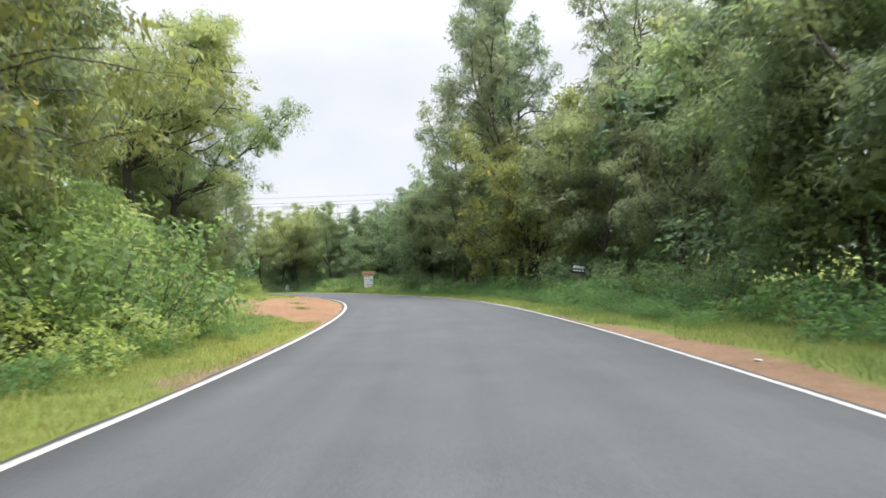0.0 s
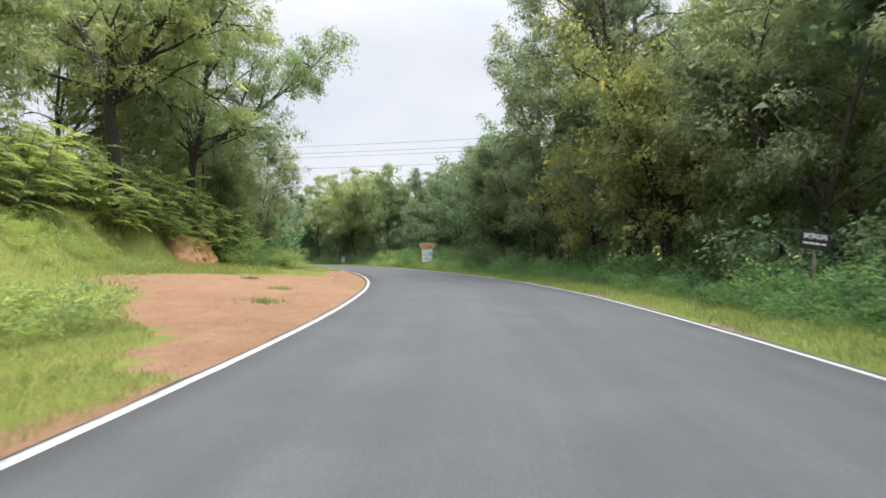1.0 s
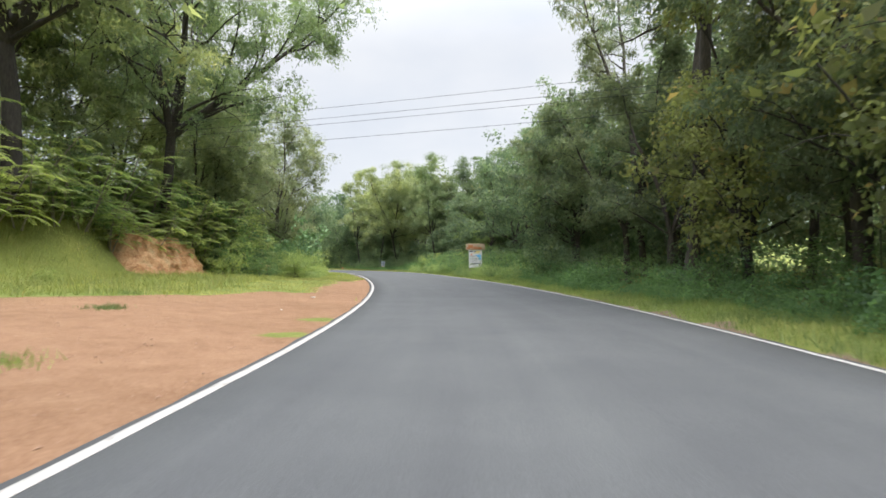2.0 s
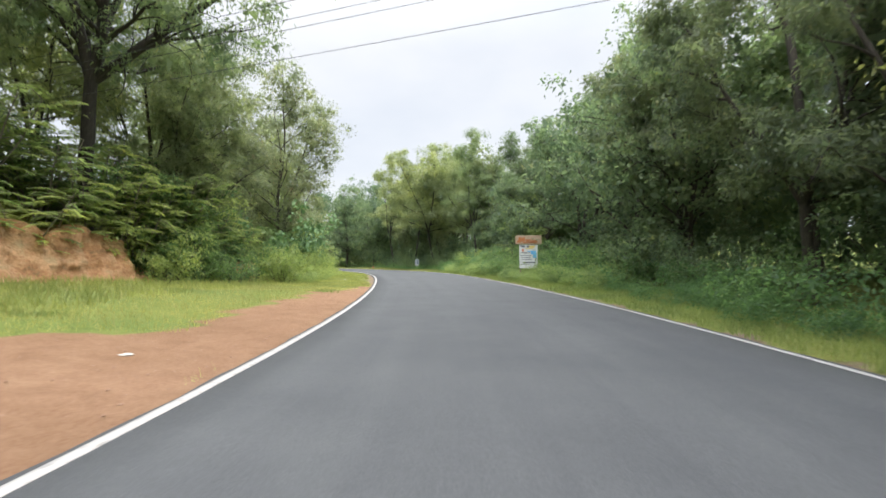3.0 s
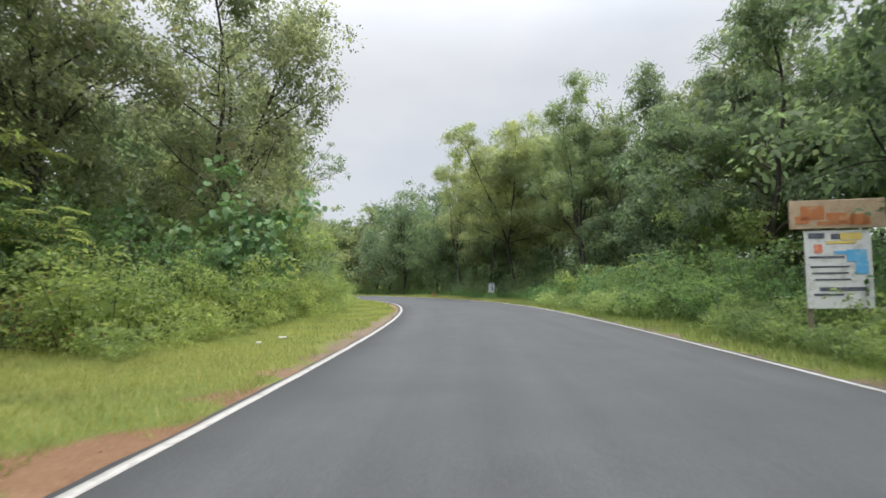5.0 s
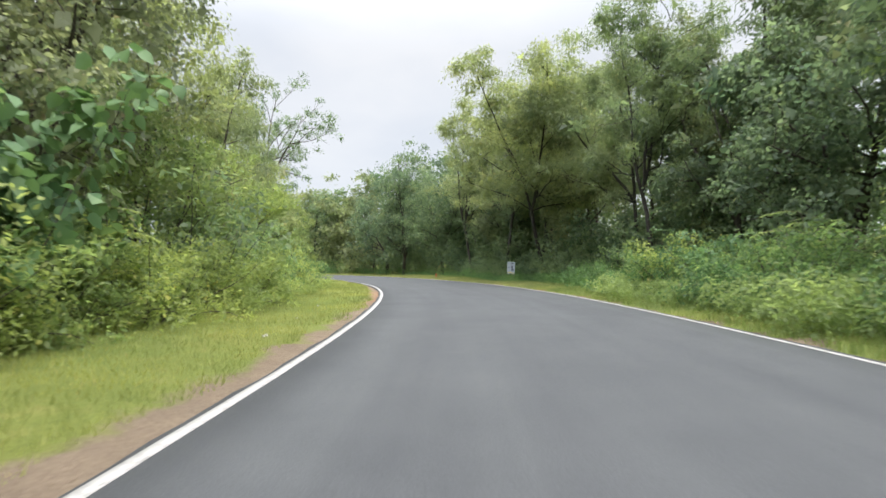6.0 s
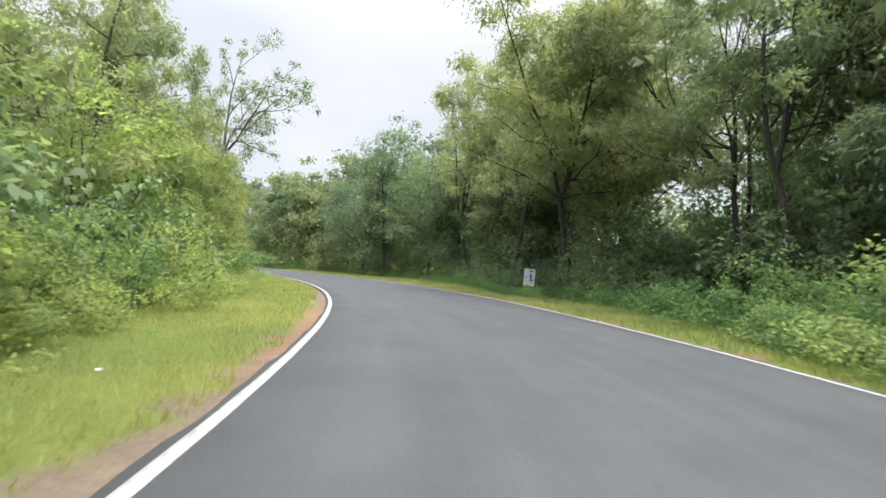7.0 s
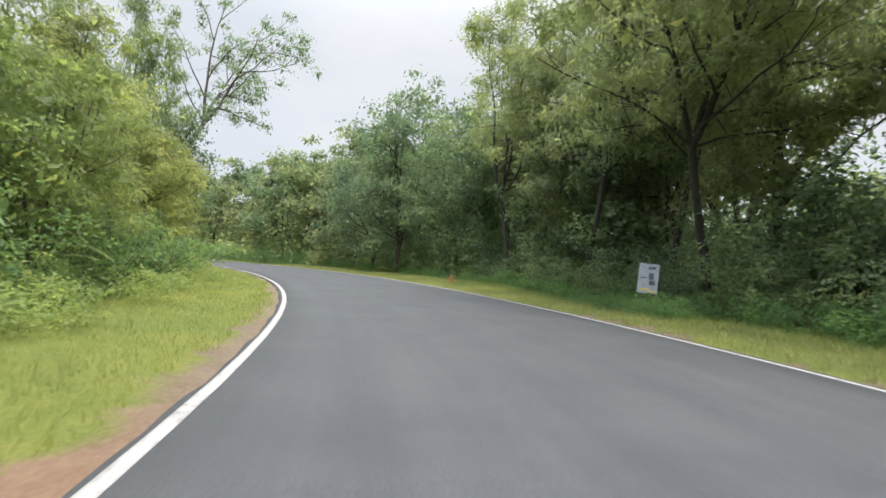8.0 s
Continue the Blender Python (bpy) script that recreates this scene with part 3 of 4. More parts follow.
GREY = [tree_kind("grey_leaved_tree", tree_meshes(70 + i, "grey", 16, 0.16, 4.8, 34, 330, 110, 0.80, 0.145, 0.095, 0.25, LEAF_GREY, BARK_DARK, 0.18, 0.06, 0.45, 0.5, 3, False),
                  "tall tree with small dull grey-brown leaves", "tree", "roadside trees") for i in range(1)]
DROOP = tree_kind("drooping_tree", tree_meshes(65, "drooping", 7.5, 0.42, 4.6, 18, 120, 52, 0.60, 0.22, 0.065, 1.5, LEAF_YELLOW, BARK_DARK, 0.12, 0.1, 0.25, 0.3, 3, False),
                  "small tree with drooping sprays of long olive leaves", "tree", "roadside trees")
SPARSE = tree_kind("sparse_tree", tree_meshes(80, "sparse", 22, 0.52, 7.0, 20, 150, 46, 0.60, 0.20, 0.10, 0.2, LEAF_DARK, BARK_DARK, 0.20, 0.25, 0.9, 0.3, 3, True, 0.7),
                   "tall thinly leaved tree with bare dark limbs", "tree", "roadside trees")
FRESH = [tree_kind("fresh_green_tree", tree_meshes(90 + i, "fresh", 7, 0.10, 2.9, 22, 130, 80, 0.62, 0.135, 0.075, 0.35, LEAF_FRESH, BARK_DARK, 0.10, 0.1, 0.5, 0.5, 3, False),
                   "small bright green leafy tree at the wood's edge", "tree", "roadside trees") for i in range(2)]
BACK = [tree_kind("woodland_tree", tree_meshes(100 + i, "woodland", 14, 0.10, 5.2, 12, 90, 62, 1.35, 0.50, 0.30, 0.4, (LEAF_OLIVE, LEAF_DARK)[i % 2], BARK_DARK, 0.2),
                  "green woodland tree standing back from road", "tree", "woodland trees") for i in range(4)]
HIGH = [tree_kind("acacia_tree", tree_meshes(110 + i, "high_acacia", 16, 0.30, 5.4, 30, 200, 150, 0.82, 0.21, 0.070, 0.7, LEAF_LIGHT, BARK_BLACK_SHADED, 0.14, 0.10, 0.45, 0.6, 3, True, 0.42, 2),
                  "olive-green acacia tree with bare lower trunk in shade", "tree", "roadside trees") for i in range(2)]
SMALL = [tree_kind("small_acacia_tree", tree_meshes(115 + i, "small_acacia", 7.5, 0.12, 2.9, 18, 105, 105, 0.58, 0.17, 0.058, 0.6, LEAF_GOLD, BARK_DARK, 0.10, 0.10, 0.5, 0.5),
                   "small yellow-green acacia tree at the wood's edge", "tree", "roadside trees") for i in range(2)]
LIGHT = [tree_kind("acacia_tree", tree_meshes(120 + i, "light_acacia", 14, 0.18, 4.6, 26, 190, 130, 0.80, 0.21, 0.070, 0.7, LEAF_LIGHT, BARK_DARK, 0.16, 0.10, 0.5, 0.68),
                   "light olive acacia tree with drooping narrow leaves", "tree", "roadside trees") for i in range(2)]
used = set()


def plant(kind, s, d, height_scale=1.0, spin=0.0, wide=None, lift=0.0, xy=None, lean=0.0):
    x, y = xy if xy else along(s, d)
    z = float(land(x, y)[0]) + lift
    w = wide or height_scale
    m = pose(float(x), float(y), z, 0, 0, heading(s)) @ pose(0, 0, 0, 0, lean, 0) @ pose(0, 0, 0, 0, 0, spin) @ Matrix.Diagonal((w, w, height_scale, 1))
    if kind.name not in used:
        used.add(kind.name)
        kind.matrix_basis = m
        return kind
    keep = kind.scale.copy()
    kind.scale = (1, 1, 1)
    ob = copy_thing(kind, m)
    kind.scale = keep
    return ob


def hedge(kinds, s0, s1, gap, d0, d1, h0, h1):
    rng = np.random.default_rng([int(s0 * 10) + 1000, int(d0 * 10) + 1000, len(kinds)])
    s = s0
    while s < s1:
        k = kinds[int(rng.integers(len(kinds)))]
        f = rng.uniform(h0, h1)
        plant(k, s + rng.uniform(-0.3, 0.3) * gap, rng.uniform(d0, d1), f, rng.uniform(0, 360), f * rng.uniform(0.9, 1.15))
        s += gap * rng.uniform(0.8, 1.2)


# ---------------------------------------------------------------- shrubs
def heart_leaves(rng, at, way, length, width):
    """Broad leaves of two folded halves, with a rounded base and a pointed tip."""
    n = len(at)
    way = way / (np.linalg.norm(way, axis=1)[:, None] + 1e-9)
    side = np.cross(way, rng.normal(size=(n, 3)) * 0.5 + np.array([0, 0, 1.0]))
    side /= np.linalg.norm(side, axis=1)[:, None] + 1e-9
    up = np.cross(side, way)
    L, W = length[:, None], width[:, None] / 2
    rib = [at + way * L * k - up * L * b for k, b in ((0.0, 0.0), (0.45, -0.03), (1.0, 0.14))]
    out = [rib[0], rib[1], rib[2]]
    for sg in (-1, 1):
        out += [at + way * L * 0.12 + sg * side * W * 0.85 + up * W * 0.15, at + way * L * 0.52 + sg * side * W * 0.9 + up * W * 0.2]
    v = np.stack(out, 1).reshape(-1, 3)
    b = (np.arange(n) * 7)[:, None]
    f = np.concatenate([b + np.array([[0, 1, 4, 3]]), b + np.array([[1, 2, 2, 4]]), b + np.array([[0, 5, 6, 1]]), b + np.array([[1, 6, 6, 2]])], 0)
    tri = np.concatenate([f[:, [0, 1, 2]], f[:, [0, 2, 3]]], 0)
    tri = tri[(tri[:, 0] != tri[:, 1]) & (tri[:, 1] != tri[:, 2]) & (tri[:, 0] != tri[:, 2])]
    return v, tri


def shrub_meshes(seed, name, height, radius, stems, clumps, per_clump, clump_size, leaf_len, leaf_wid, droop, leaf_mat, heart=False):
    rng = np.random.default_rng(seed)
    wood, tips = [], []
    for i in range(stems):
        a = i * 2.4 + rng.uniform(-0.4, 0.4)
        q = math.sqrt((i + 0.5) / stems)
        way = np.array([math.cos(a) * q * radius, math.sin(a) * q * radius, height * (1.0 - 0.35 * q)])
        foot = np.array([math.cos(a), math.sin(a), 0]) * radius * 0.35 * q + np.array([0, 0, -0.1])
        p = branch_path(rng, foot, way / np.linalg.norm(way), np.linalg.norm(way) * rng.uniform(0.5, 1.3), 0.16, 0.0, 5)
        wood.append(tube(p, np.linspace(0.015, 0.005, 6), 4))
        tips += [p[2], p[3], p[4], p[5], p[5]]
    tips = np.array(tips)
    order = rng.permutation(len(tips))
    c = tips[order[np.arange(clumps) % len(tips)]] + rng.normal(size=(clumps, 3)) * clump_size * 0.45
    at, way, face = pad_leaves(rng, c, rng.uniform(0.6, 1.2, clumps) * clump_size * 0.85, per_clump, 0.8, droop, 0.35, 0.5)
    at[:, 2] = np.maximum(at[:, 2], 0.02)
    n = len(at)
    L, W = rng.uniform(0.65, 1.35, n) * leaf_len, rng.uniform(0.7, 1.3, n) * leaf_wid
    v, f = heart_leaves(rng, at, way, L, W) if heart else leaves(rng, at, way, L, W, face=face)
    wv, wf = join(wood)
    return mesh_from(name + "_stems", wv, wf.ravel(), 4, BARK_DARK), mesh_from(name + "_foliage", v, f.ravel(), f.shape[1], leaf_mat)


def shrub_kind(name, meshes, label, category, group, core="woody_core"):
    e = new(name)
    mesh_part(core, meshes[0], e)
    mesh_part("foliage", meshes[1], e)
    return tagged(e, label, category, group)


def frond_meshes(seed, name, height, stems, fronds, length, pairs, leaf_len, leaf_mat):
    """A shrub of several leaning stems with layers of arching feathered fronds."""
    rng = np.random.default_rng(seed)
    wood, at, way, face, size = [], [], [], [], []
    for q in range(stems):
        a0 = q * 6.28 / stems + rng.uniform(-0.5, 0.5)
        stem = branch_path(rng, (0.15 * math.cos(a0), 0.15 * math.sin(a0), -0.1), (0.35 * math.cos(a0), 0.35 * math.sin(a0), 1), height * rng.uniform(0.6, 1.1), 0.08, 0.0, 8)
        wood.append(tube(stem, np.linspace(0.035, 0.010, 9), 5))
        for i in range(fronds):
            a = i * 2.4 + q
            base = stem[2 + (i * 7) // fronds]
            rib = branch_path(rng, base, (math.cos(a), math.sin(a), rng.uniform(0.25, 0.75)), length * rng.uniform(0.7, 1.2), 0.05, -0.13, 8)
            wood.append(tube(rib, np.linspace(0.010, 0.003, 9), 3))
            for k in range(pairs):
                t = 0.8 + 7.2 * k / pairs
                w = rib[min(int(t) + 1, 8)] - rib[int(t)]
                p = rib[int(t)] + w * (t % 1)
                w = w / (np.linalg.norm(w) + 1e-9)
                side = np.cross(w, (0, 0, 1))
                for sgn in (-1, 1):
                    at.append(p)
                    way.append(side * sgn + w * 0.4 + np.array([0, 0, -0.18]) + rng.normal(size=3) * 0.08)
                    face.append(np.array([0, 0, 1.0]) + rng.normal(size=3) * 0.15)
                    size.append((0.55 + 0.45 * math.sin(3.1 * (k + 1) / (pairs + 1))) * rng.uniform(0.85, 1.15))
    size = np.array(size) * leaf_len
    v, f = leaves(rng, np.array(at), np.array(way), size, size * 0.34, 0.1, np.array(face))
    wv, wf = join(wood)
    return mesh_from(name + "_stems", wv, wf.ravel(), 4, BARK_PALE), mesh_from(name + "_foliage", v, f.ravel(), 4, leaf_mat)


WEED = [shrub_meshes(200 + i, "weed", 0.95, 0.85, 14, 42, 15, 0.27, 0.108, 0.062, 0.1, LEAF_WEED)[1] for i in range(3)]
WEED_SPOTS = {"green": [], "lime": [], "fresh": []}


def weeds(s0, s1, gap, d0, d1, h0, h1, tone="green"):
    rng = np.random.default_rng([int(s0 * 10) + 1000, int(d0 * 10) + 1000, 7])
    s = s0
    while s < s1:
        x, y = along(s, rng.uniform(d0, d1))
        f = rng.uniform(h0, h1)
        WEED_SPOTS[tone].append((float(x), float(y), f, rng.uniform(0, 6.28)))
        s += 1.35 * gap * rng.uniform(0.7, 1.3)


def weed_mesh(tone, mat):
    vs = []
    for i, (x, y, f, a) in enumerate(WEED_SPOTS[tone]):
        me = WEED[i % 3]
        v = np.empty(len(me.vertices) * 3, np.float32)
        me.vertices.foreach_get("co", v)
        v = v.reshape(-1, 3) * f
        c, q = math.cos(a), math.sin(a)
        vs.append(np.column_stack([v[:, 0] * c - v[:, 1] * q + x, v[:, 0] * q + v[:, 1] * c + y, v[:, 2] + land(x, y)[0]]))
    v = np.concatenate(vs)
    return mesh_from("verge_weeds", v, np.arange(len(v)), 4, mat)


BUSH = [shrub_kind("bush", shrub_meshes(210 + i, "bush", 2.2, 1.5, 18, 85, 21, 0.42, 0.132, 0.072, 0.15, LEAF_WEED),
                   "dense mid-green bush at the wood's edge", "bush", "roadside bushes") for i in range(3)]
LIME = [shrub_kind("yellow_green_bush", shrub_meshes(220 + i, "lime", 2.0, 1.5, 18, 110, 28, 0.42, 0.112, 0.064, 0.15, LEAF_LIME),
                   "bright yellow-green bush on the grass verge", "bush", "roadside bushes") for i in range(2)]
CLIMBER = [shrub_kind("large_leaved_climber", shrub_meshes(230 + i, "climber", 2.6, 1.3, 16, 90, 11, 0.45, 0.165, 0.14, 0.9, LEAF_BIG, True),
                      "climber with large pale green heart-shaped leaves", "climber", "climbers") for i in range(2)]
DARKBUSH = [shrub_kind("dark_bush", shrub_meshes(240 + i, "darkbush", 3.0, 1.9, 18, 105, 20, 0.5, 0.165, 0.09, 0.25, LEAF_DARK),
                       "tall dark green bush under the trees", "bush", "roadside bushes") for i in range(2)]
FROND = [shrub_kind("feathery_sapling", frond_meshes(250 + i, "frond", 2.7, 4, 13, 1.15, 17, 0.21, LEAF_LIME),
                    "fresh green sapling with layered arching feathery fronds", "sapling", "saplings", "trunk") for i in range(2)]

# ---------------------------------------------------------------- planting: named trees
# (kind, s, d, height factor, spin, width factor)
HEROES = [
    # over the lay-by
    (BIG[0], 48, -18.2, 1.14, 20, 1.15), (BIG[1], 63.6, -17.2, 1.18, 140, 1.08, 11), (LIGHT[0], 59.5, -21.5, 1.15, 120, 1.1), (LIGHT[1], 65.5, -21, 1.1, 10, 1.1), (LIGHT[0], 53.5, -23.5, 1.2, 200, 1.1), (LIGHT[0], 70.5, -15.2, 0.85, 120, 0.85), (LIGHT[1], 69, -17, 1.0, 70, 1.0),
    (GREY[0], 75.5, -14.8, 1.0, 30, 1.0), (GREY[0], 82, -11.0, 1.08, 200, 1.0),
    # first bend, inner side
    (ACACIA[3], 13, -13.5, 1.1, 200, 1.0), (ACACIA[0], 8, -9.5, 0.9, 260, 0.95), (DROOP, 9.5, -9.2, 0.95, 20, 0.95),
    # first bend, outer side
    # near trees that also shade the row beyond; the one at 5.5 is unseen
    (ACACIA[1], 10.5, 11.0, 0.95, 40, 1.0), (BROAD[0], 14.5, 12.5, 1.15, 10, 1.1), (ACACIA[2], 5.5, 12.5, 1.0, 140, 1.0),
    (TALL[0], 46, 9.8, 1.25, 10, 1.2), (TALL[1], 49.5, 11.5, 1.3, 120, 1.4), (TALL[0], 55, 13, 1.0, 200, 0.9), (TALL[1], 41, 12.5, 1.2, 300, 1.1), (TALL[0], 35, 15, 1.1, 60, 1.1), (TALL[1], 30, 13.5, 1.0, 160, 1.1), (TALL[0], 38.5, 10.5, 1.05, 260, 1.15),
    (YELLOWING[0], 43, 10.2, 1.1, 60, 1.05), (YELLOWING[0], 35, 9.8, 1.15, 200, 1.1),
    (BROAD[0], 60, 10.5, 1.15, 30, 1.1), (BROAD[1], 66, 11.5, 1.30, 150, 1.15), (BROAD[2], 72, 10.6, 1.12, 260, 1.05),
    # second bend, outer side
    (ACACIA[2], 78, 10.5, 0.82, 30, 0.85), (TALL[1], 84, 14, 0.75, 80, 0.9), (ACACIA[1], 91, 11.3, 0.95, 10, 0.95), (BROAD[1], 86.5, 12, 0.95, 50, 0.95),
    (HIGH[0], 106.5, 9.4, 1.08, 200, 1.08, -4), (HIGH[1], 110, 11.0, 1.1, 40, 1.08), (ACACIA[0], 107.5, 13.5, 1.02, 10, 1.1), (ACACIA[1], 115.5, 12, 1.0, 10, 1.0), (BROAD[1], 112.5, 13.5, 1.05, 10, 1.1), (BROAD[1], 103.5, 18, 0.95, 140, 1.1), (BROAD[2], 98.5, 18.5, 0.8, 10, 1.1), (HIGH[0], 97.8, 11.0, 0.95, 80, 0.9), (BROAD[0], 96.0, 13.8, 0.95, 70, 1.0), (ACACIA[3], 92.5, 14.0, 0.95, 250, 0.95), (SPARSE, 100, 13.5, 0.62, 220, 0.5, 12), (SPARSE, 97.5, 14.5, 0.6, 120, 0.45, 16), (HIGH[0], 113.5, 9.8, 1.12, 300, 1.05), (HIGH[1], 94.5, 9.8, 0.95, 200, 0.85),
    (BROAD[0], 133, 8.8, 1.35, 20, 1.1), (BROAD[2], 137.5, 9.0, 1.15, 160, 1.0), (HIGH[1], 120, 10, 1.05, 200, 1.0), (BROAD[1], 127, 10.5, 1.15, 90, 1.05), (BROAD[0], 117.5, 14.0, 1.0, 210, 1.1),
    # second bend, inner side
    (SPARSE, 143, -9.6, 1.27, 80, 1.05, 15), (LIGHT[0], 112, -13.5, 1.05, 20, 0.95), (LIGHT[1], 104, -13, 1.0, 100, 0.9), (FRESH[0], 98, -10.8, 0.95, 10, 1.0),
    (FRESH[1], 104, -10.8, 0.9, 90, 0.9), (LIGHT[1], 110.5, -11, 0.65, 160, 0.7), (LIGHT[0], 128, -9.8, 1.2, 30, 0.7),
    (FRESH[1], 134, -9.5, 1.3, 30, 1.1), (BROAD[1], 139, -9.0, 0.9, 200, 0.8), (LIGHT[1], 120, -11.5, 0.8, 250, 0.8),
    (FRESH[0], 79.5, 8.8, 0.85, 60, 0.95), (LIGHT[0], 91, -12, 0.95, 40, 0.9), (FRESH[1], 87, -10.5, 1.0, 140, 1.0), (BROAD[2], 127, -9.8, 1.05, 40, 0.8),
]
for kind, s, d, f, spin, wide, *lean in HEROES:
    plant(kind, s, d, f, spin, wide, lean=lean[0] if lean else 0.0)

rng = np.random.default_rng(5)
# rows of woodland behind them
hedge(ACACIA[:3] + LIGHT[:1], 15.5, 60, 5.6, 10.2, 12.5, 0.75, 1.0)
hedge(BACK, 13, 94, 6.5, 15, 19, 0.8, 1.1)
hedge(BACK, 112, 150, 5.0, 16, 19, 0.85, 1.15)
hedge(BACK, 24, 88, 11, 22, 28, 1.0, 1.35)
hedge(BROAD[:2] + LIGHT, 24, 42, 7.5, -25, -20.5, 0.9, 1.2)
hedge(BACK, 34, 46, 10, -34, -29, 1.1, 1.4)
hedge(BACK, 84, 118, 6.5, -24, -18, 0.75, 1.0)
hedge(BACK, 145, 180, 4.5, 9, 20, 0.8, 1.1)
# unseen rows behind the start, kept to bounce and close off the light
hedge(BACK, -24, 0, 12.0, 9, 14, 0.8, 1.1)
hedge(BACK, -24, 0, 12.0, -14, -9, 0.8, 1.1)

def wood_band(name, seed, s0, s1, d0, d1, height, count, mat, label):
    """Far undergrowth and crowns that close the view between the trunks."""
    g = np.random.default_rng(seed)
    s, d = g.uniform(s0, s1, count // 20), g.uniform(d0, d1, count // 20)
    x, y = along(s, d)
    z = land(x, y) + height * g.uniform(0, 1, len(s)) ** 0.8 * (0.75 + 0.25 * waves(x, y, 4.0, seed))
    c = np.repeat(np.column_stack([x, y, z]), 20, 0)
    off = g.normal(size=c.shape) * 0.9
    v, f = leaves(g, c + off, off + g.normal(size=c.shape) * 0.6 + np.array([0, 0, -0.4]), g.uniform(0.3, 0.55, len(c)), g.uniform(0.2, 0.32, len(c)))
    return tagged(new(name, mesh_from(name, v, f.ravel(), 4, mat)), label, "woodland", kind="stuff")


wood_band("far_woods", 1, 0, 150, 24, 36, 9.0, 40000, LEAF_DARK, "dark green woodland far behind the roadside trees")
wood_band("far_woods", 2, -5, 150, -42, -28, 7.0, 24000, LEAF_OLIVE, "olive-green woodland on the slope behind the lay-by")
wood_band("far_woods", 3, 142, 215, 7, 20, 9.0, 20000, LEAF_OLIVE, "green woodland closing the road's far bend")

# ---------------------------------------------------------------- planting: bushes and weeds
hedge(DARKBUSH + BUSH, 4, 76, 2.6, 8.6, 10.5, 0.55, 0.95)
hedge(DARKBUSH, 10, 130, 5.0, 11.8, 15, 1.0, 1.5)
weeds(8, 76, 0.8, 6.4, 8.6, 0.7, 1.35)
weeds(20.5, 25.5, 0.4, 6.3, 7.2, 0.7, 1.0)
hedge(BUSH, 62, 95, 2.2, 7.0, 8.8, 0.5, 0.85)
weeds(74, 97, 0.7, 5.5, 7.4, 0.8, 1.3)
hedge(DARKBUSH + BUSH, 94, 150, 2.6, 9.0, 11, 0.4, 0.7)
weeds(97, 150, 0.9, 6.6, 9.0, 0.5, 1.0)
hedge(BUSH + LIME, 5, 14, 1.5, -8.6, -6.8, 0.7, 1.3)
hedge(LIME, 8, 16, 2.2, -11.0, -9.4, 1.0, 1.5)
weeds(4, 15, 0.7, -6.8, -5.2, 0.5, 1.0, "lime")
weeds(14, 22.5, 0.25, -10.8, -6.8, 0.6, 1.05, "lime")
hedge(LIME, 14, 24, 1.3, -10.5, -8.4, 0.35, 0.6)
weeds(26, 46, 0.7, -19.5, -15.5, 0.4, 0.8, "lime")
weeds(22, 40, 0.22, -17.5, -12.6, 0.3, 0.7, "lime")
weeds(66, 72, 0.2, 4.9, 5.5, 0.45, 0.75, "fresh")
weeds(103.5, 107, 0.2, 5.2, 6.0, 0.4, 0.6)
hedge(BUSH + DARKBUSH, 48, 74, 3.0, -21.5, -19, 0.9, 1.3)
hedge(BUSH, 66, 80, 1.5, -13.5, -10.0, 0.6, 1.0)
hedge(BUSH, 67, 80, 2.2, -16, -13.5, 0.9, 1.3)
hedge(BUSH, 48, 55, 1.5, -19.5, -17.2, 0.5, 0.85)
hedge(BUSH, 64.5, 75, 1.1, -16.2, -12.8, 0.7, 1.2)
hedge(BUSH, 63.5, 69, 1.3, -17.6, -15.8, 1.3, 1.8)
hedge(BUSH + LIME, 63.8, 69, 1.2, -15.0, -13.6, 1.0, 1.5)
# dark bushes fill in for the deep shade under these crowns
hedge(DARKBUSH, 97, 118, 2.6, 12, 15, 0.8, 1.2)
hedge(LIME, 70, 92, 1.1, -9.4, -7.8, 0.75, 1.1)
weeds(68, 100, 0.7, -8.4, -6.8, 0.5, 1.0, "lime")
hedge(DARKBUSH + BUSH, 74, 96, 2.4, -11.5, -9.5, 0.9, 1.35)
hedge(LIME + BUSH, 92, 116, 1.7, -9.8, -8.0, 0.6, 1.0)
hedge(BUSH, 112, 128, 3.0, -8.6, -7.2, 0.7, 1.1)
hedge(SMALL, 106, 140, 3.6, -10.5, -8.6, 0.75, 1.1)
# added fill: closes lit gaps and darkens the hollow under the crowns
hedge(DARKBUSH, 114, 150, 2.4, 11, 14.5, 0.9, 1.3)
hedge(DARKBUSH, 92, 107, 1.5, 11.5, 15.5, 1.1, 1.7)
weeds(58, 82, 0.55, 5.6, 7.0, 0.75, 1.15, "fresh")
weeds(76, 91, 0.35, 4.5, 6.0, 0.6, 1.0, "fresh")
hedge(BUSH, 74, 89, 1.5, 5.8, 7.2, 0.65, 1.0)
weeds(4, 16, 0.35, -6.6, -4.9, 0.3, 0.6, "green")
weeds(12, 60, 0.4, 5.3, 6.8, 0.3, 0.65, "green")
weeds(97, 118, 0.5, 6.6, 8.6, 0.5, 1.0, "green")
hedge(DARKBUSH, 101, 116, 2.2, 8.4, 9.6, 0.45, 0.7)
hedge(FRESH, 7, 18, 3.4, -11.0, -9.4, 0.5, 0.8)
hedge(FROND[:1], 6, 16, 3.0, -9.4, -7.6, 0.6, 0.9)
hedge(BUSH, 66, 80, 2.0, 7.6, 8.8, 0.7, 1.1)
hedge(BUSH + LIME, 82, 93, 1.8, 7.0, 8.6, 0.8, 1.15)
weeds(100, 135, 1.0, -7.8, -6.0, 0.6, 1.0, "lime")
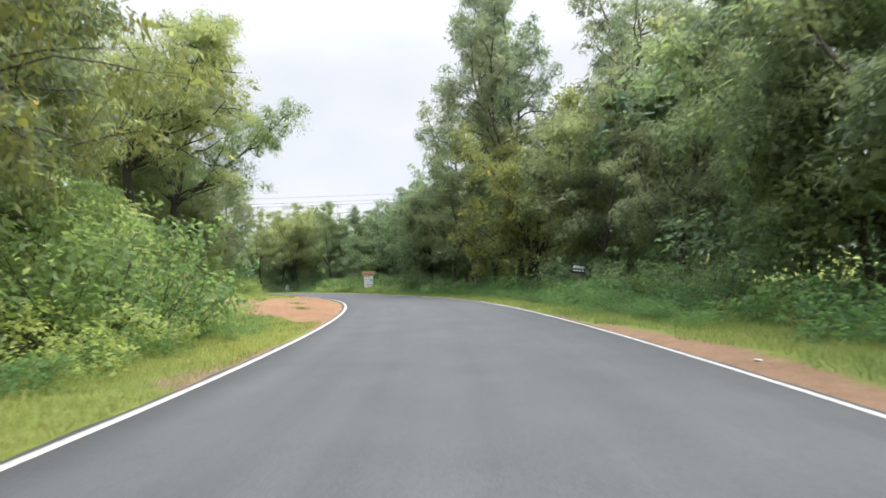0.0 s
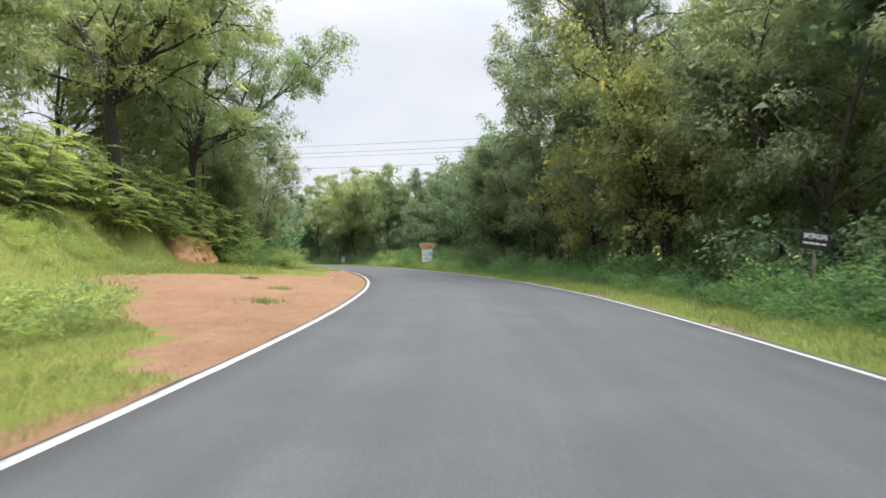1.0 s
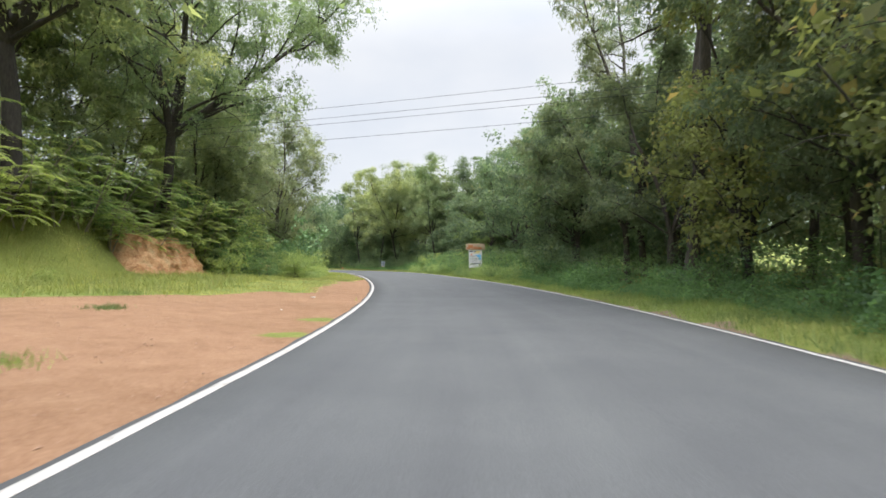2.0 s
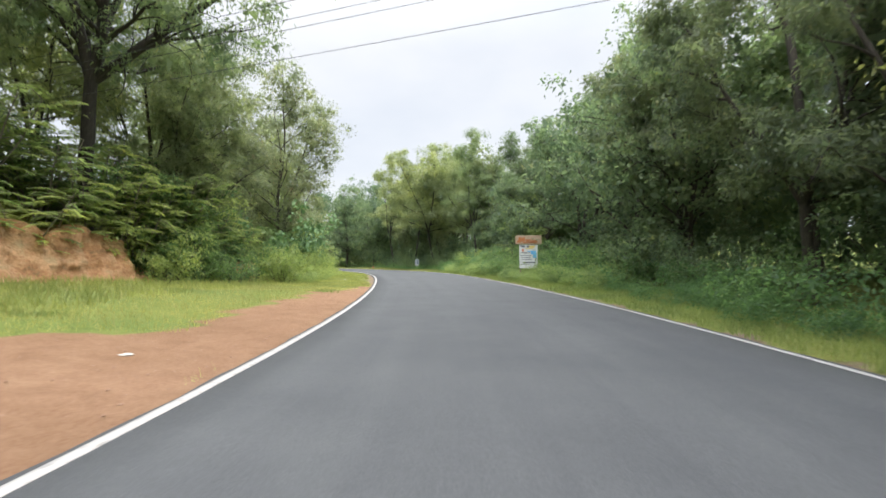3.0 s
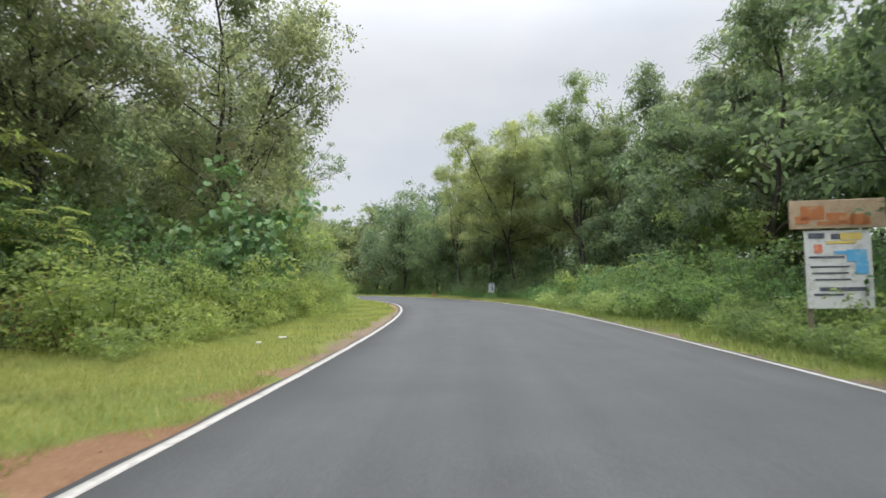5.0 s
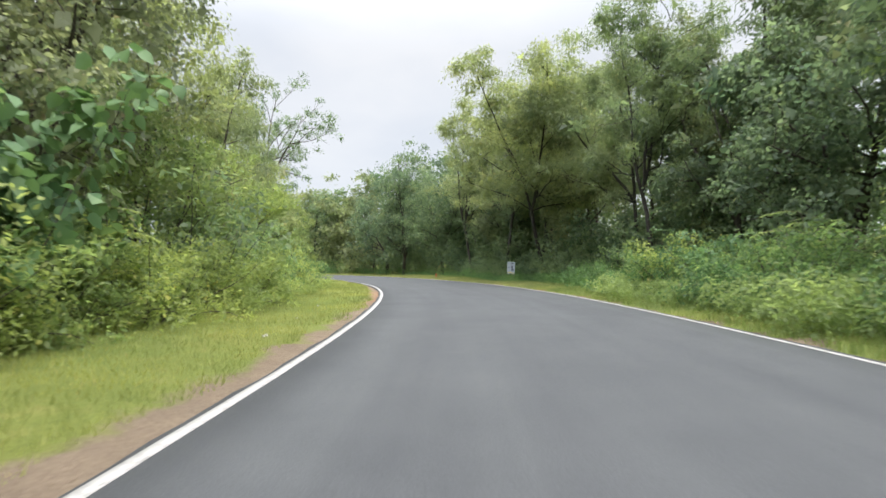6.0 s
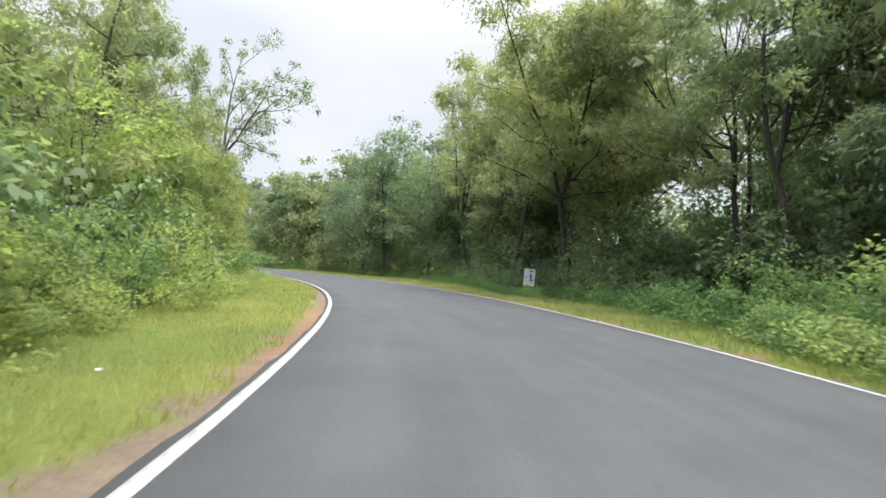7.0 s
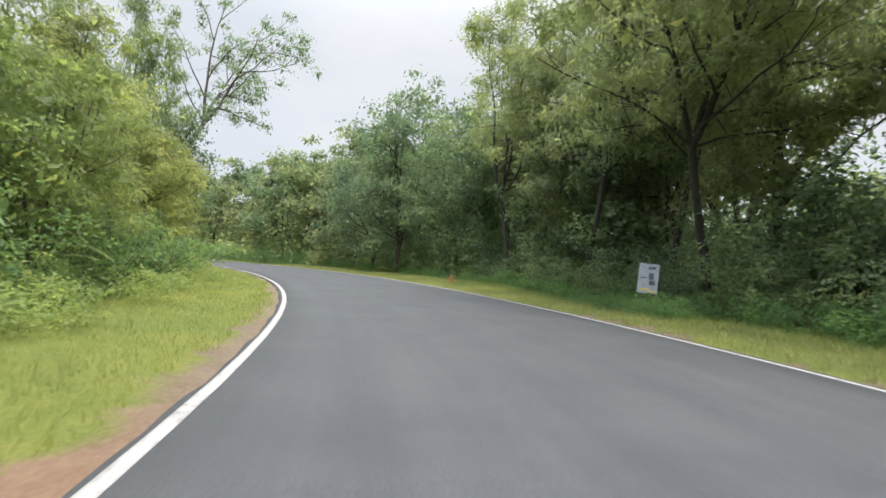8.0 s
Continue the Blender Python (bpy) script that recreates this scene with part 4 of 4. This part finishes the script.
hedge(BUSH, 148, 166, 2.6, 6.5, 9.0, 0.7, 1.1)
weeds(148, 170, 1.2, 5.6, 8.0, 0.6, 1.0)
tagged(new("verge_weeds", weed_mesh("green", LEAF_WEED)), "low green leafy weeds along the road's outer verge", "weeds", kind="stuff")
tagged(new("verge_weeds", weed_mesh("fresh", LEAF_FRESH)), "fresh green leafy weeds around the notice board", "weeds", kind="stuff")
tagged(new("verge_weeds", weed_mesh("lime", LEAF_LIME)), "low yellow-green leafy weeds along the road's inner verge", "weeds", kind="stuff")
TALL_CLIMBER = shrub_kind("large_leaved_climber", shrub_meshes(236, "tall_climber", 4.8, 1.7, 16, 150, 8, 0.5, 0.27, 0.23, 0.9, LEAF_BIG, True),
                          "tall climber with large pale green heart-shaped leaves", "climber", "climbers")
for s, d, f in ((77.4, -9.2, 1.1), (79.6, -9.8, 1.0), (97.0, -9.2, 0.55), (99.2, -9.6, 0.66)):
    plant(TALL_CLIMBER, s, d, f, s * 50, f)
for s, d, f in ((90, -9.8, 1.4), (94, -9.8, 1.4), (101.5, -9.6, 1.2)):
    plant(CLIMBER[int(s * 2) % 2], s, d, f, s * 50, f * 0.8)
for s, d, f in ((86.3, 7.2, 0.85), (60, 8.0, 0.7), (70.5, 7.8, 0.6)):
    plant(CLIMBER[0], s, d, f, s * 50)
for s, d, f in ((20.5, -11.5, 1.2), (23, -12.5, 1.2), (25, -15.5, 1.3), (27.5, -17.0, 1.4), (30, -18.2, 1.5), (32, -19.2, 1.5), (33.5, -18.0, 1.3), (35, -17.6, 1.3), (36.6, -18.2, 1.5), (38.5, -18.8, 1.6), (40.5, -19.4, 1.6),
                (57.5, -18.0, 1.7), (60, -17.4, 1.8), (61.4, -16.2, 1.5), (62.8, -15.8, 1.7), (64.2, -15.4, 1.6), (65.8, -15.2, 1.8), (67.5, -14.6, 1.7), (69.5, -13.8, 1.5), (71.5, -13.0, 1.4), (82, -9.2, 1.0), (88, -9.5, 1.1), (101, -9.4, 1.0), (106, -9.2, 1.0), (79, 7.6, 1.0), (84, 8.4, 1.1)):
    plant(FROND[0], s, d, f, s * 70)
for s in np.arange(40, 73, 1.9):
    d = -np.interp(s, [40, 44, 64, 72], [18.8, 17.9, 16.0, 12.8])
    plant(FROND[int(s) % 2], float(s), float(d + rng.uniform(-0.4, 0.6)), rng.uniform(0.95, 1.35), s * 70)
    plant(FROND[1], float(s + 0.8), float(d - 2.4 + rng.uniform(-0.6, 0.6)), rng.uniform(1.2, 1.6), s * 50)


# ---------------------------------------------------------------- grass
def grass(name, seed, spots, height, width, mat, label):
    """Blades at plan places (n, 2)."""
    g = np.random.default_rng(seed)
    n = len(spots)
    z = land(spots[:, 0], spots[:, 1])
    base = np.column_stack([spots, z - 0.01])
    a = g.uniform(0, 2 * np.pi, n)
    h = g.uniform(0.5, 1.3, n) * height
    w = g.uniform(0.6, 1.3, n) * width
    side = np.column_stack([np.cos(a), np.sin(a), np.zeros(n)]) * w[:, None] / 2
    lean = np.column_stack([g.normal(size=n) * 0.35, g.normal(size=n) * 0.35, np.ones(n)]) * h[:, None]
    v = np.stack([base - side, base + side, base + lean], 1).reshape(-1, 3)
    me = mesh_from(name, v, np.arange(3 * n), 3, mat)
    return tagged(new(name, me), label, "grass", kind="stuff")


def scatter(seed, n, s0, s1, d0, d1, bare=0.45):
    g = np.random.default_rng(seed)
    s, d = g.uniform(s0, s1, n), g.uniform(d0, d1, n)
    x, y = along(s, d)
    x, y = x + g.normal(size=n) * 0.1, y + g.normal(size=n) * 0.1
    keep = (soil_share(x, y) + 0.35 * waves(x, y, 0.8, 9.0) < bare)
    _, rd = road_coords(x, y)
    keep &= abs(rd) > 3.72
    return np.column_stack([x[keep], y[keep]])


grass("verge_grass", 1, np.concatenate([scatter(1, 55000, 0, 30, -8.5, -3.7), scatter(2, 60000, 62, 125, -9, -3.7), scatter(8, 12000, 125, 165, -8, -3.7)]),
      0.10, 0.015, GRASS_BLADE, "short yellow-green grass on the road verge")
grass("tall_grass", 2, np.concatenate([scatter(4, 66000, 2, 97, 3.72, 7.6), scatter(11, 9000, 97, 130, 5.3, 7.8), scatter(5, 9000, 128, 180, 3.8, 8.0)]),
      0.18, 0.017, GRASS_TALL, "uncut green grass along the outer road edge")
grass("lay_by_grass", 8, scatter(3, 34000, 42, 70, -17, -3.8), 0.11, 0.015, GRASS_DRY, "yellowing dry grass between the lay-by and the bank")
grass("dry_grass", 7, scatter(12, 30000, 94, 150, 3.72, 6.2), 0.15, 0.016, GRASS_DRY, "pale dry grass strip beside the road's outer edge")
grass("bank_grass", 3, np.concatenate([scatter(6, 26000, 26, 80, -24, -9, 0.4)]), 0.32, 0.03, GRASS_BLADE, "rough yellow-green grass on the bank by the lay-by")


# ---------------------------------------------------------------- signs
def sign_frame(name, x, y, face, label, category):
    e = new(name)
    e.matrix_basis = pose(x, y, float(land(x, y)[0]), 0, 0, face)
    return tagged(e, label, category)


def bars(parent, rows, mat, y, name="lettering"):
    """Bars of unreadable writing: rows of (x, z, width, height)."""
    for x, z, w, h in rows:
        bm = bmesh.new()
        box(bm, (w, 0.004, h), (x, y, z), 0)
        part(name, bm, mat, parent)


board = sign_frame("notice_board", -14.25, 68.0, 21, "weathered white notice board with a wider tan plank on top", "sign")
bm = bmesh.new()
box(bm, (1.62, 0.05, 0.54), (0, -0.03, 2.50), 0.01)
plank = part("top_plank", bm, TAN_BOARD, board, "tan plank with brown lettering")
bars(plank, [(-0.42, 2.53, 0.40, 0.26), (-0.02, 2.42, 0.34, 0.20), (0.34, 2.40, 0.40, 0.18), (-0.60, 2.40, 0.24, 0.14), (0.10, 2.33, 0.9, 0.07)], BROWN_BAR, -0.059)
bm = bmesh.new()
box(bm, (1.12, 0.04, 1.46), (0, 0, 1.47), 0.008)
panel = part("panel", bm, WHITE_BOARD, board, "white printed panel")
bars(panel, [(-0.36, 2.10, 0.28, 0.10), (-0.02, 2.08, 0.18, 0.10)], DARK_BAR, -0.024)
bars(panel, [(0.22, 2.08, 0.36, 0.13), (0.05, 1.97, 0.5, 0.05)], YELLOW_BAR, -0.024)
bars(panel, [(-0.34, 1.86, 0.14, 0.16)], RED_BAR, -0.024)
bars(panel, [(-0.20, 1.70, 0.6, 0.035), (-0.16, 1.52, 0.66, 0.03), (-0.16, 1.40, 0.62, 0.03), (-0.12, 1.28, 0.6, 0.03), (0.05, 1.10, 0.8, 0.07), (-0.2, 1.0, 0.5, 0.04)], DARK_BAR, -0.024)
bars(panel, [(0.30, 1.72, 0.34, 0.22), (0.38, 1.50, 0.22, 0.24), (0.05, 1.78, 0.24, 0.06)], BLUE_BAR, -0.026, "picture")
for sx in (-0.5, 0.5):
    bm = bmesh.new()
    box(bm, (0.07, 0.07, 2.95), (sx, 0.055, 1.30), 0.008)
    part("post", bm, POST_METAL, board)

small = sign_frame("small_white_sign", -36.5, 99.3, 12, "small white roadside sign with dark print, leaning slightly", "sign")
bm = bmesh.new()
box(bm, (0.54, 0.03, 0.84), (0, 0, 1.02), 0.008, pose(0, 0, 0, 0, 4, 0))
panel = part("panel", bm, FADED_BOARD, small)
bars(panel, [(0.10, 1.32, 0.2, 0.07), (0.08, 1.08, 0.12, 0.2), (0.10, 0.90, 0.16, 0.12), (-0.13, 1.05, 0.18, 0.03)], DARK_BAR, -0.019)
bars(panel, [(-0.1, 0.72, 0.26, 0.05), (0.1, 0.66, 0.26, 0.04)], YELLOW_BAR, -0.019)
for sx in (-0.2, 0.2):
    bm = bmesh.new()
    box(bm, (0.045, 0.045, 1.65), (sx, 0.04, 0.60), 0.005, pose(0, 0, 0, 0, 4, 0))
    part("post", bm, POST_METAL, small)

black = sign_frame("black_sign", 4.7, 25.65, 14, "black board with white lettering on a post among weeds", "sign")
bm = bmesh.new()
tilt = pose(0, 0, 0, 0, 7, 0)
box(bm, (0.70, 0.025, 0.42), (0, 0, 1.58), 0.006, tilt)
panel = part("panel", bm, BLACK_BOARD, black)
for x0, w, z, h in ((-0.26, 0.028, 0.075, 0.11), (-0.21, 0.05, 0.085, 0.07), (-0.15, 0.026, 0.075, 0.11), (-0.085, 0.026, 0.095, 0.15), (-0.03, 0.055, 0.085, 0.07), (0.035, 0.026, 0.075, 0.11),
                    (0.09, 0.05, 0.065, 0.06), (0.145, 0.026, 0.075, 0.11), (0.20, 0.05, 0.085, 0.06), (0.255, 0.026, 0.075, 0.11), (-0.01, 0.56, 0.135, 0.016),
                    (-0.22, 0.13, -0.075, 0.045), (-0.08, 0.11, -0.075, 0.045), (0.06, 0.13, -0.075, 0.05), (0.21, 0.10, -0.075, 0.045)):
    bm = bmesh.new()
    p = tilt @ Vector((x0, 0, z))
    box(bm, (w, 0.004, h), (p.x, -0.0155, 1.58 + p.z), 0, tilt)
    part("lettering", bm, WHITE_BAR, panel)
bm = bmesh.new()
box(bm, (0.05, 0.05, 1.95), (0, 0.04, 0.8), 0.006)
part("post", bm, POST_METAL, black)

marker = sign_frame("orange_marker", *[float(v) for v in along(117.5, 5.0)], 10, "small orange painted marker stone in the grass", "marker")
bm = bmesh.new()
box(bm, (0.13, 0.10, 0.40), (0, 0, 0.15), 0.03)
part("stone", bm, ORANGE, marker)


# ---------------------------------------------------------------- overhead cables
def cable(y, z):
    xs = np.linspace(-46, 18, 25)
    pts = [(x, y, z + 0.35 * ((x + 14) / 32) ** 2) for x in xs]
    v, f = tube(np.array(pts), np.full(25, 0.010), 5)
    return tagged(new("overhead_cable", mesh_from("overhead_cable", v, f.ravel(), 4, CABLE)), "thin dark overhead cable strung across the road", "cable", "overhead cables")


for y, z in ((49.7, 8.1), (49.3, 8.85), (49.25, 9.15), (49.1, 9.65)):
    cable(y, z)


# ---------------------------------------------------------------- litter and stones
def litter(x, y, size, seed, label):
    g = random.Random(seed)
    bm = bmesh.new()
    bmesh.ops.create_icosphere(bm, subdivisions=2, radius=1.0)
    for v in bm.verts:
        k = 1 + g.uniform(-0.3, 0.3)
        v.co = Vector((v.co.x * size * k, v.co.y * size * 0.6 * k, v.co.z * size * 0.28 * k + size * 0.15))
    me = bpy.data.meshes.new("litter")
    bm.to_mesh(me)
    bm.free()
    me.materials.append(LITTER)
    ob = new("litter", me)
    ob.matrix_basis = pose(x, y, float(land(x, y)[0]) + 0.01, 0, 0, g.uniform(0, 360))
    tagged(ob, label, "litter", "scraps of litter")


for i, (s, d, size) in enumerate(((7.8, 4.25, 0.09), (7.6, -5.7, 0.13), (21, 4.5, 0.1), (43.8, -5.5, 0.13), (71.5, -5.5, 0.17), (79.2, -4.8, 0.12), (70.5, -5.7, 0.13), (72, -4.5, 0.05), (38, -5.3, 0.07), (87, -5.4, 0.1), (83, -5.2, 0.06))):
    x, y = along(s, d)
    litter(float(x), float(y), size * 0.65, i, "crumpled pale plastic scrap lying on the verge")


def gravel(seed, count):
    """Small loose stones on the bare soil."""
    g = np.random.default_rng(seed)
    x, y = g.uniform(-24, -4, count * 5), g.uniform(17, 60, count * 5)
    _, d = road_coords(x, y)
    keep = inside(x, y, LAYBY) & (d < -3.9)
    x, y = x[keep][:count], y[keep][:count]
    z = land(x, y)
    r = g.uniform(0.008, 0.026, len(x))
    base = np.array([(1, 0, 0), (0, 1, 0), (-1, 0, 0), (0, -1, 0), (0, 0, 0.8), (0, 0, -0.3)], float)
    tri = np.array([(0, 1, 4), (1, 2, 4), (2, 3, 4), (3, 0, 4), (1, 0, 5), (2, 1, 5), (3, 2, 5), (0, 3, 5)])
    v = base[None] * r[:, None, None] * g.uniform(0.6, 1.4, (len(x), 6, 3)) + np.stack([x, y, z + r * 0.2], 1)[:, None]
    f = tri[None] + (np.arange(len(x)) * 6)[:, None, None]
    return tagged(new("gravel", mesh_from("gravel", v.reshape(-1, 3), f.reshape(-1), 3, STONE)), "small reddish stones scattered on the lay-by", "gravel", kind="stuff")


gravel(4, 1400)
grass("soil_tufts", 9, np.concatenate([np.array(along(s, d)).T + np.random.default_rng(int(s * 10)).normal(size=(260, 2)) * np.array([r, r]) for s, d, r in
      ((41, -10.5, 0.35), (36, -8.5, 0.2), (30, -6.2, 0.25), (47, -9.0, 0.3), (57, -5.2, 0.3), (26, -5.6, 0.25))]), 0.12, 0.02, GRASS_BLADE, "small grass tufts growing in the bare soil")
